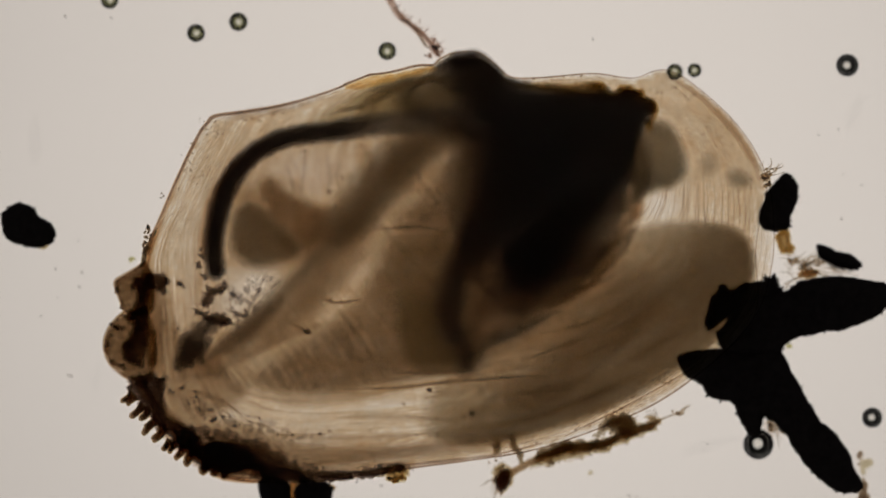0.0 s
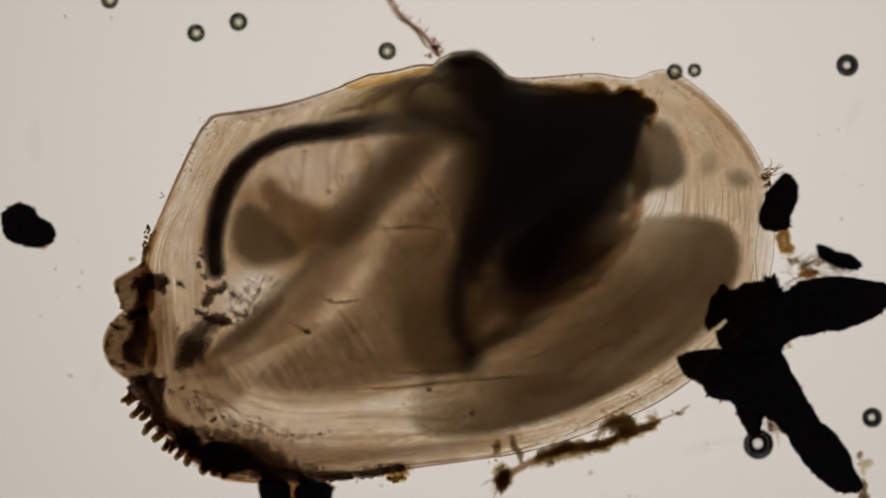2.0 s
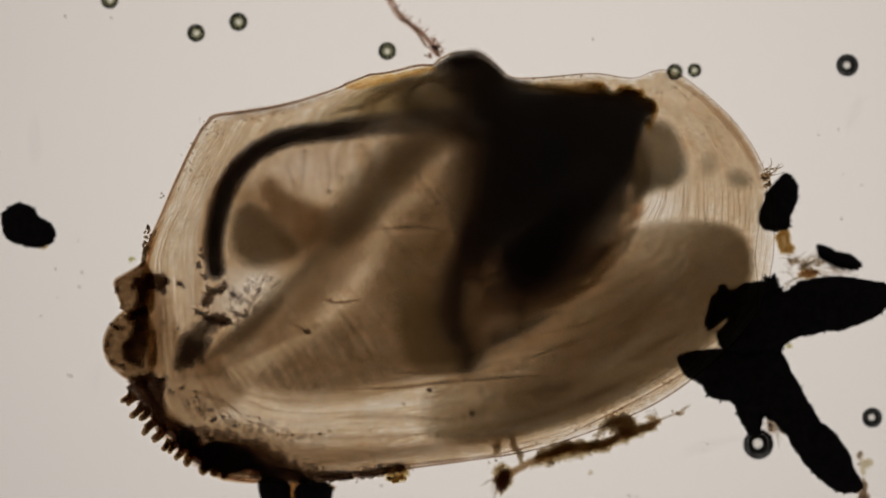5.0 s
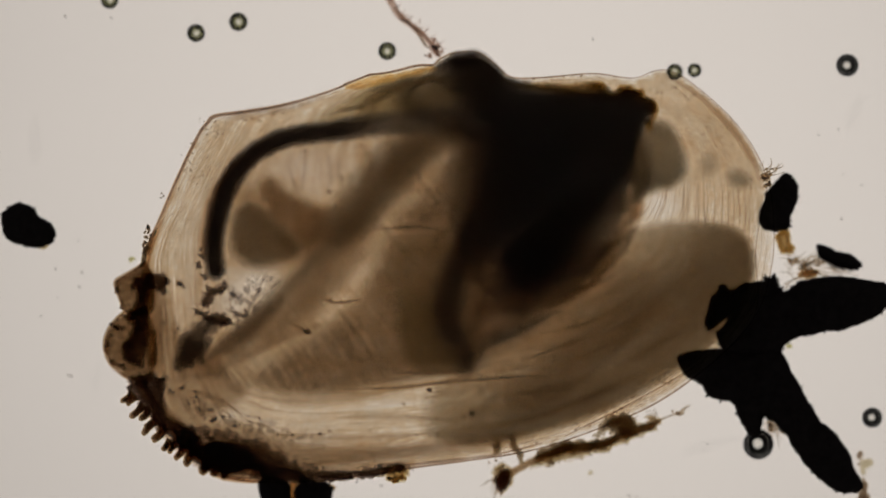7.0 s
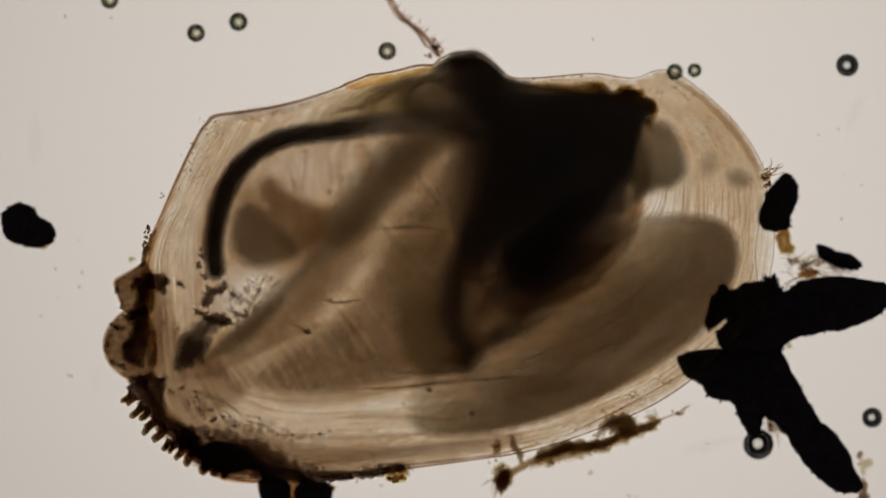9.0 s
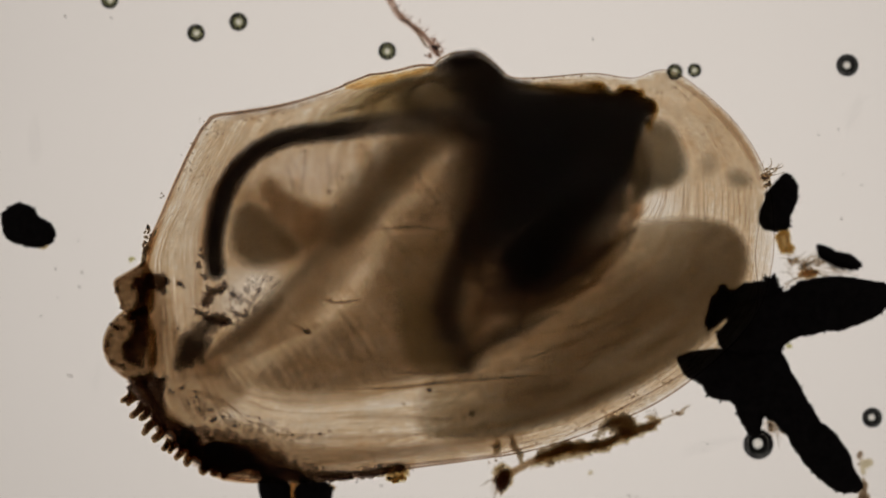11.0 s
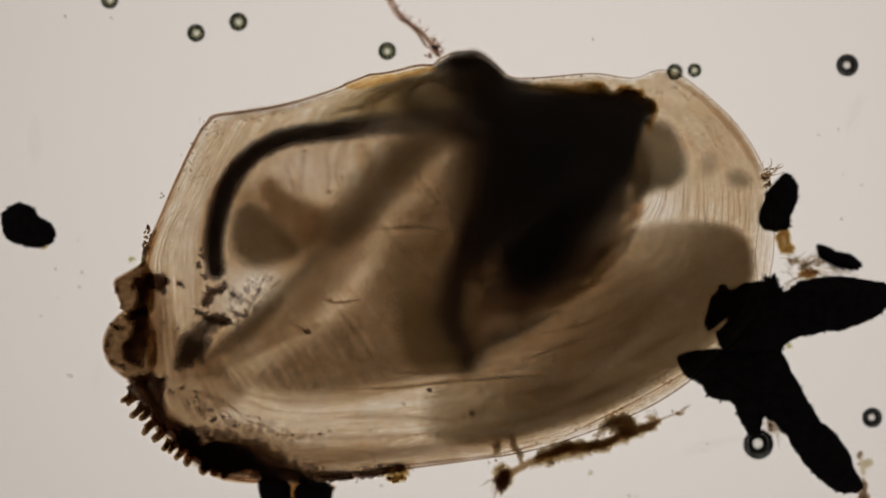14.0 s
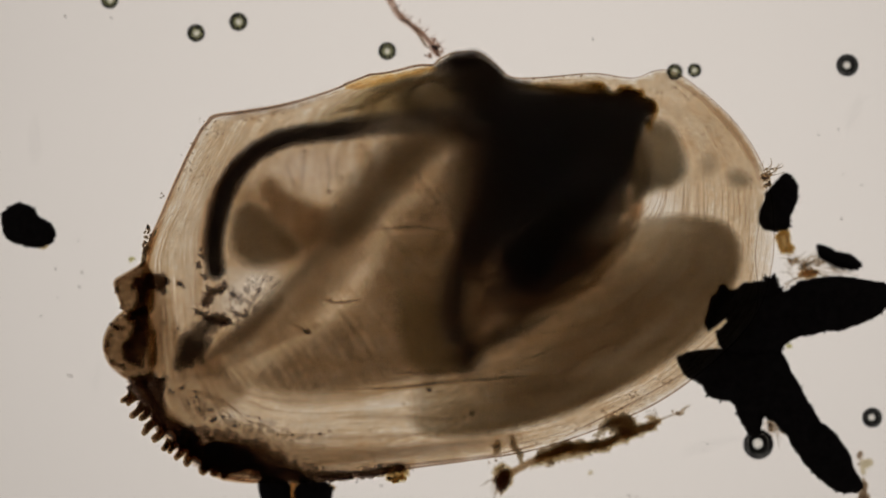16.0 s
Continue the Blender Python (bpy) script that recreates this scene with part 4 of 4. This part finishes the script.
for x, y, a, b in ((192, 608, 8, 10), (206, 578, 16, 9), (218, 648, 12, 9), (232, 636, 12, 12), (196, 592, 6, 8), (208, 512, 7, 14), (216, 540, 6, 12), (200, 640, 8, 8), (226, 560, 12, 8)):
    inner("siphon_spot", rough(oval(x, y, a, b, 15, 28), 3, 9, x), RIM + 10, 8, 9, M_BLOT, step=4.0, fade=lambda u, v: 0.85)
inner("siphon_skirt", flow([246, 470, 290, 520, 300, 600, 290, 660, 258, 668, 250, 600]), RIM - 40, 10, 22, M_HEM, "brown skirt of the siphons", step=6.0, fade=lambda x, y: 0.35)
for k, (x, y, r) in enumerate(((544, 588, 5.5), (672, 572, 4), (560, 682, 4), (760, 690, 4.5), (835, 732, 5), (822, 738, 3.5), (497, 527, 4), (540, 268, 3.5), (605, 314, 4), (583, 340, 5),
                               (584, 763, 3.5), (775, 771, 3), (1215, 437, 4), (1219, 418, 2.5), (1225, 510, 3), (1328, 318, 2.5), (980, 640, 3.5), (318, 500, 5), (660, 803, 3), (715, 715, 3))):
    part("speck", fleck(x, y, r, 250, 40 + k, 1.2, k), M_SPOT if k in (0, 3, 4) else M_FOLD, mussel)


GRANULES = [(1225, 640, 22, 10, 26), (1180, 672, 26, 11, 40), (1130, 700, 30, 11, 46), (1075, 728, 30, 10, 40), (1020, 754, 26, 8, 26), (960, 780, 30, 6, 16),
            (375, 225, 30, 22, 46), (345, 290, 26, 40, 40), (320, 370, 24, 46, 30), (460, 205, 60, 10, 34), (1200, 165, 50, 26, 40), (1275, 235, 34, 40, 40), (1320, 300, 18, 40, 22),
            (600, 790, 140, 30, 40), (800, 770, 90, 26, 26), (460, 690, 60, 16, 20), (1010, 138, 100, 5, 20)]
granules = part("shell_granule", scatter(GRANULES, RIM + 26, 19, 0.6, 2.4), M_GRANULE, mussel, "tiny grey granules in the shell")
tagged(granules, kind="stuff")


# ---- grains, bubbles and debris ----
def low(ob):
    """Lets a thing lie on the slide."""
    ob.location.z -= min((ob.matrix_basis @ v.co).z for v in ob.data.vertices)
    return ob


def grain(outline, label, thick=60.0, wild=3.0, seed=1.0, name="sand_grain"):
    base = flow(outline, 260)
    t = np.roll(base, -1, 0) - np.roll(base, 1, 0)
    t /= np.linalg.norm(t, axis=1)[:, None] + 1e-9
    base = base + 3.0 * np.stack([t[:, 1], -t[:, 0]], 1)
    line = rough(rough(base, wild * 1.2, 24.0, seed, 3), 1.2, 7.0, seed + 3, 3)
    body = slab(line, thick / 2, thick / 2, thick / 2, 28.0, 8.0, bumpy=0.35, bump_size=22.0)
    ob = part(name, body, M_GRAIN)
    low(ob)
    rnd = random.Random(int(seed * 10))
    crumbs = []
    for _ in range(len(line) // 9):
        x, y = line[rnd.randrange(len(line))]
        crumbs.append(fleck(x + rnd.uniform(-1.5, 1.5), y + rnd.uniform(-1.5, 1.5), rnd.uniform(0.7, 2.1) * (0.6 if len(outline) < 22 else 1.0), rnd.uniform(0.25, 0.6) * thick, rnd.random(), rnd.uniform(1, 2.2), rnd.uniform(0, 3.1), 0.8))
    part("crust", joined(*crumbs), M_GRAIN, ob)
    return tagged(ob, label, "sand grain", "black grains round the mussel")


grain([8, 375, 30, 362, 55, 370, 66, 385, 90, 400, 92, 425, 70, 436, 40, 432, 12, 420, 4, 395], "rounded black mineral grain lying alone on the slide", wild=1.0, seed=1)
grain([1385, 312, 1404, 315, 1411, 345, 1398, 385, 1393, 406, 1365, 406, 1347, 396, 1350, 370, 1362, 340], "upright black mineral grain against the shell's edge", seed=2)
grain([1450, 437, 1480, 445, 1520, 462, 1518, 475, 1490, 472, 1458, 460], "small slim black splinter on the slide", thick=30, seed=3)
grain([1272, 595, 1285, 575, 1310, 545, 1390, 520, 1420, 500, 1480, 491, 1562, 503, 1572, 525, 1562, 550, 1510, 576, 1440, 590, 1395, 603, 1370, 632, 1300, 628, 1280, 615], "long thick black grain at the shell's edge", thick=80, seed=4)
grain([1201, 634, 1222, 624, 1260, 620, 1300, 622, 1372, 618, 1394, 648, 1410, 675, 1430, 712, 1448, 745, 1478, 768, 1500, 802, 1516, 840, 1526, 864, 1500, 872, 1472, 862,
       1440, 836, 1412, 800, 1392, 768, 1372, 748, 1352, 738, 1345, 765, 1325, 765, 1312, 735, 1295, 712, 1258, 700, 1244, 680, 1215, 664], "long black grain with a forked end beside the shell", thick=80, seed=5)
grain([1252, 582, 1256, 545, 1268, 522, 1285, 508, 1292, 516, 1330, 502, 1375, 502, 1386, 520, 1380, 532, 1350, 545, 1310, 556, 1285, 562, 1262, 580], "curved black fragment under the shell's edge", thick=40, seed=6)
grain([462, 850, 502, 851, 510, 870, 505, 905, 470, 905, 462, 880], "black grain partly under the shell's lower edge", thick=40, seed=7)
grain([530, 852, 562, 852, 584, 862, 582, 880, 570, 905, 528, 905], "dark brown-black grain under the shell's lower edge", thick=40, seed=8)


def bubble(x, y, r):
    ob = part("air_bubble", ball(x, y, r, r), M_AIR if r > 17 else M_AIR_SMALL)
    return tagged(ob, "round air bubble with a dark rim in the water", "air bubble", "air bubbles in the water")


for x, y, r in ((193, -1, 16), (346, 58, 16), (421, 38, 16.5), (685, 90, 16), (1195, 127, 14.5), (1230, 124, 12.5), (1501, 115, 20), (1545, 740, 18), (1343, 787, 27)):
    bubble(x, y, r)


def wisp(x, y, count, long, seed, spread=3.1, mid=0.0, width=3.0, z=20.0):
    """Fine hairs that fan out from one place."""
    rnd = random.Random(seed)
    out = []
    for _ in range(count):
        a = mid + rnd.uniform(-spread, spread)
        q = [(x + rnd.uniform(-8, 8), y + rnd.uniform(-6, 6))]
        for _k in range(4):
            a += rnd.uniform(-0.5, 0.5)
            q.append((q[-1][0] + math.cos(a) * long / 4 * rnd.uniform(0.6, 1.2), q[-1][1] + math.sin(a) * long / 4 * rnd.uniform(0.6, 1.2)))
        out.append(cord(q, [width, width * 0.7, 1.0], z + rnd.uniform(-10, 10), 10))
    return joined(*out)


thread = new("plant_thread")
tagged(thread, "brown frayed plant fibre reaching to the shell's hinge", "plant fibre")
part("strand", cord([(684, -8), (700, 20), (728, 44), (748, 62), (764, 80), (780, 101)], [15, 11, 17, 12, 16, 10, 12, 5], 12, 40), M_THREAD, thread)
part("strand", cord([(690, -8), (712, 30), (740, 52), (760, 70), (775, 90)], [9, 6, 10, 6, 5], 14, 30), M_THREAD, thread)
part("strand", cord([(704, 32), (722, 40), (738, 58), (752, 78), (761, 86)], [2, 5, 4, 6, 2], 16, 30), M_DARK, thread)
part("tuft", joined(scatter([(768, 78, 10, 12, 14), (758, 96, 6, 6, 5), (775, 92, 8, 8, 8)], 14, 5, 1.5, 4.0), wisp(768, 80, 12, 22, 3, 1.4, 0.6, 2.4, 14),
                    *[wisp(700 + 12 * k, 12 + 12 * k, 3, 13, 80 + k, 0.7, -0.9, 2.6, 14) for k in range(6)]), M_THREAD, thread)

twig = new("alga_twig")
tagged(twig, "brown alga twig with clinging detritus along the shell's lower edge", "alga twig")
part("stem", slab(rough(stripe([886, 848, 905, 838, 950, 814, 1000, 797, 1060, 788, 1112, 769, 1170, 747], [16, 15, 16, 18, 22, 18, 16, 12], 90), 2.0, 12), 30, 9, 9, 7, 5.0), M_STEM, twig)
part("crust", slab(rough(stripe([940, 816, 990, 795, 1060, 786, 1112, 768, 1168, 748], [12, 30, 26, 22, 16, 22, 14], 90), 4.0, 12), 40, 9, 9, 9, 4.5, True), M_TWIG, twig)
part("crust", slab(rough(stripe([965, 806, 1000, 790, 1020, 786], [8, 24, 8], 30), 4.0, 9), 46, 8, 8, 9, 4.5, True), M_TWIG, twig)
part("tail", cord([(1160, 748), (1180, 739), (1200, 732), (1212, 724), (1222, 717)], [5, 3.5, 4, 6, 2], 30, 24), M_ALGA, twig)
part("bud", slab(rough(flow([872, 852, 880, 836, 895, 828, 908, 838, 906, 856, 893, 870, 882, 876], 50), 3, 10), 30, 14, 14, 10, 4.0, True), M_BUD, twig, "dark swollen end")
part("fuzz", slab(rough(flow([866, 828, 884, 814, 902, 822, 914, 836, 908, 862, 890, 882, 876, 872, 868, 850], 70), 6, 10), 34, 8, 8, 14, 4.5, True), M_FUZZ, twig)
part("fuzz", slab(rough(stripe([935, 826, 990, 808, 1050, 796, 1100, 780, 1165, 752], [14, 34, 32, 26, 22, 26], 90), 5, 10), 36, 8, 8, 14, 4.5, True), M_FUZZ, twig)
part("fuzz", slab(rough(flow([868, 790, 876, 774, 888, 776, 892, 794, 884, 806, 874, 808], 40), 4, 9), RIM, 6, 6, 12, 4.0, True), M_TWIG, twig)
part("fuzz", slab(rough(flow([1138, 742, 1150, 732, 1168, 738, 1175, 746, 1160, 752], 40), 4, 8), 36, 6, 6, 9, 4.0, True), M_FUZZ, twig)
part("detritus", joined(scatter([(1040, 803, 40, 5, 12), (968, 822, 12, 6, 8), (884, 874, 6, 5, 6), (1204, 730, 14, 4, 9), (880, 820, 16, 12, 10)], 34, 12, 1.2, 4.0), wisp(880, 850, 9, 34, 8, 0.9, 2.4, 1.8, 30),
                        wisp(1155, 742, 10, 18, 9, 1.0, -1.2, 1.5, 32), *[wisp(950 + 24 * k, 818 - 7.6 * k, 4, 14, 60 + k, 0.9, 1.4, 1.5, 40) for k in range(8)]), M_ALGA, twig)
part("side_shoot", slab(rough(stripe([922, 824, 921, 806, 910, 790, 905, 768], [10, 16, 18, 10], 30), 2.5, 9), 40, 7, 7, 8, 4.0, True), M_TWIG, twig)
clump = part("detritus_clump", joined(slab(rough(flow([1048, 775, 1052, 752, 1075, 736, 1110, 724, 1132, 736, 1128, 765, 1100, 776, 1082, 764, 1066, 782], 70), 6, 14), RIM - 30, 8, 8, 18, 5.0, True),
                                      slab(rough(oval(1098, 752, 30, 22, -20, 40), 6, 10), RIM - 20, 6, 6, 14, 5.0, True)), M_TWIG)
tagged(clump, "dark brown clump of detritus stuck to the shell's edge", "detritus")
clump = part("detritus_clump", joined(slab(rough(flow([660, 838, 690, 822, 722, 820, 728, 842, 706, 858, 680, 848], 60), 6, 10), RIM, 6, 6, 13, 4.5, True), scatter([(702, 848, 16, 7, 26)], RIM, 15, 1.2, 4)), M_CRUMB)
tagged(clump, "amber clump of detritus stuck to the shell's lower edge", "detritus")

def amber(outline, label, seed, mat=None):
    ob = part("plant_fragment", slab(rough(flow(outline, 60), 3.5, 12.0, seed), 12, 10, 10, 9, 5.0), mat or M_RUST)
    return tagged(low(ob), label, "plant fragment")


amber([1374, 414, 1386, 402, 1398, 407, 1402, 428, 1410, 440, 1400, 451, 1384, 447, 1374, 434], "amber plant fragment beside a black grain", 1, M_YELLOW)
amber([1410, 492, 1422, 478, 1448, 476, 1452, 484, 1436, 494], "small amber plant fragment among fine hairs", 2)
amber([575, 858, 590, 858, 594, 866, 580, 876, 570, 870], "small olive fragment at a black grain", 3)
amber([1518, 805, 1528, 795, 1530, 808, 1522, 825, 1517, 820], "dark brown plant flake beside the long grain", 4, M_DARK)
amber([1522, 815, 1545, 812, 1548, 825, 1535, 832, 1540, 838, 1525, 842], "pale olive plant flake beside the long grain", 5, M_PALE)
amber([1530, 842, 1538, 860, 1540, 890, 1515, 890, 1522, 868], "brown plant flake at the long grain's tip", 6, M_DARK)
amber([62, 428, 78, 430, 86, 438, 74, 444, 62, 438], "pale amber flake under a black grain", 10, M_LOBE)
amber([510, 854, 530, 854, 534, 876, 530, 900, 510, 900], "brown translucent flake between two black grains", 11, M_RUST)
amber([1391, 608, 1402, 610, 1406, 616, 1394, 619], "tiny green algal cell", 7, M_GREEN)
amber([226, 455, 234, 453, 240, 459, 234, 465, 227, 462], "tiny yellow-green algal cell", 8, M_GREEN)
amber([1040, 838, 1048, 831, 1054, 834, 1046, 842], "tiny pale green algal cell", 9, M_PALE)
hairs = part("hair_tuft", joined(wisp(1420, 470, 26, 60, 21, 0.7, 0.25, 2.5), wisp(1408, 460, 12, 24, 22, 3.1, 0, 2.0), wisp(1470, 478, 12, 46, 23, 0.4, 0.1, 2.0),
                                 wisp(1415, 492, 8, 40, 24, 0.3, 2.9, 2.0), scatter([(1405, 460, 10, 8, 12), (1440, 465, 20, 8, 12)], 20, 25, 1.5, 3.5)), M_ALGA)
tagged(low(hairs), "tuft of fine brown algal hairs beside the black grains", "algal hairs")
hairs = part("hair_tuft", joined(wisp(1357, 305, 14, 26, 31, 0.9, -0.8, 2.0, RIM), scatter([(1357, 312, 8, 14, 22), (1358, 325, 6, 8, 8)], RIM, 32, 1.5, 4)), M_ALGA)
tagged(hairs, "small fuzz of algae on the shell's front edge", "algal hairs")
hairs = part("hair_tuft", joined(wisp(1365, 750, 16, 40, 33, 0.9, 0.9, 2.0), scatter([(1368, 755, 8, 12, 14)], 20, 34, 1.5, 4)), M_ALGA)
tagged(low(hairs), "small brown fuzz between the grain's two arms", "algal hairs")
bits = part("algal_cell", scatter([(262, 412, 6, 12, 14), (256, 440, 4, 16, 10), (252, 465, 3, 8, 5), (288, 350, 4, 14, 3)], RIM, 35, 1.5, 3.5), M_DARK)
tagged(bits, "row of tiny dark algal cells on the shell's edge", "algal cells", kind="stuff")
grain([1355, 492, 1366, 497, 1372, 488, 1374, 500, 1362, 506, 1352, 502], "small dark flake above a black grain", thick=20, wild=3, seed=12)
for k, (x, y, a, b, turn) in enumerate(((168, 672, 9, 46, 10), (1258, 786, 60, 12, -12), (1235, 800, 40, 8, -10), (1512, 200, 14, 40, 20), (60, 250, 16, 50, 0))):
    ob = part("glass_smudge", slab(rough(oval(x, y, a, b, turn, 40), 4, 14, k), 3.0, 2, 2, 9, 6.0, True), M_SMUDGE)
    tagged(low(ob), "faint grey smudge on the glass slide", "smudge", "smudges on the glass")
dust = part("dust", scatter([(1050, 70, 3, 3, 2), (120, 665, 6, 6, 3), (632, 856, 2, 6, 2), (676, 860, 4, 3, 2), (155, 20, 60, 20, 3), (1240, 790, 30, 10, 2), (1120, 880, 8, 3, 3), (100, 560, 60, 200, 6),
                            (1480, 250, 70, 150, 5)], 4, 41, 1.5, 3.0), M_DUST)
tagged(low(dust), "fine grey dust specks on the slide", "dust", kind="stuff")


def motions():
    def drift(ob, rows):
        base = ob.location.copy()
        walk(ob, [(t, pose(base.x + dx * U, base.y - dy * U, base.z, 0, 0, -a)) for t, dx, dy, a in rows])

    draw = [(0, 0), (0.3, 0), (0.6, 0.05), (0.9, 0.15), (1.2, 0.35), (1.5, 0.55), (1.8, 0.76), (2.1, 0.92), (2.4, 1.0), (2.7, 0.98), (3.0, 0.85), (3.3, 0.65),
            (3.6, 0.47), (3.9, 0.35), (4.2, 0.26), (5.0, 0.12), (6.3, 0.03), (6.9, 0), (7.2, 0.04), (7.5, 0.10), (7.8, 0.22), (8.1, 0.4), (8.4, 0.62), (8.7, 0.86),
            (9.0, 1.0), (9.2, 0.98), (9.8, 0.8), (10.5, 0.55), (11.3, 0.38), (11.9, 0.27), (12.5, 0.15), (13.1, 0.05), (13.6, 0), (14.0, 0.04), (14.4, 0.12),
            (14.8, 0.3), (15.2, 0.5), (15.6, 0.7), (16.0, 0.86)]
    drift(foot, [(t, -28 * k, -14 * k, 0) for t, k in draw])
    drift(limb, [(0, 0, 0, 0), (0.9, 4, 0, 0), (1.8, 9, 0, 0), (2.6, 4, 0, 0), (3.3, -5, 0, 0), (3.9, -9, 1, 0), (4.4, 0, 0, 0), (5.3, 3, 0, 0), (6.3, -5, 0, 0),
                 (7.0, -3, 0, 0), (8.2, 4, 0, 0), (9.0, 3, 0, 0), (10.0, -5, 1, 0), (11.3, -4, 0, 0), (12.5, -2, 0, 0), (14.0, 2, 0, 0), (15.0, 3, 0, 0), (16.0, 4, 0, 0)])
    drift(heart, [(0.25 * k, 2 * math.sin(1.43 * k), 4 * math.cos(1.43 * k), 1.5 * math.sin(1.43 * k + 0.6)) for k in range(65)])


motions()
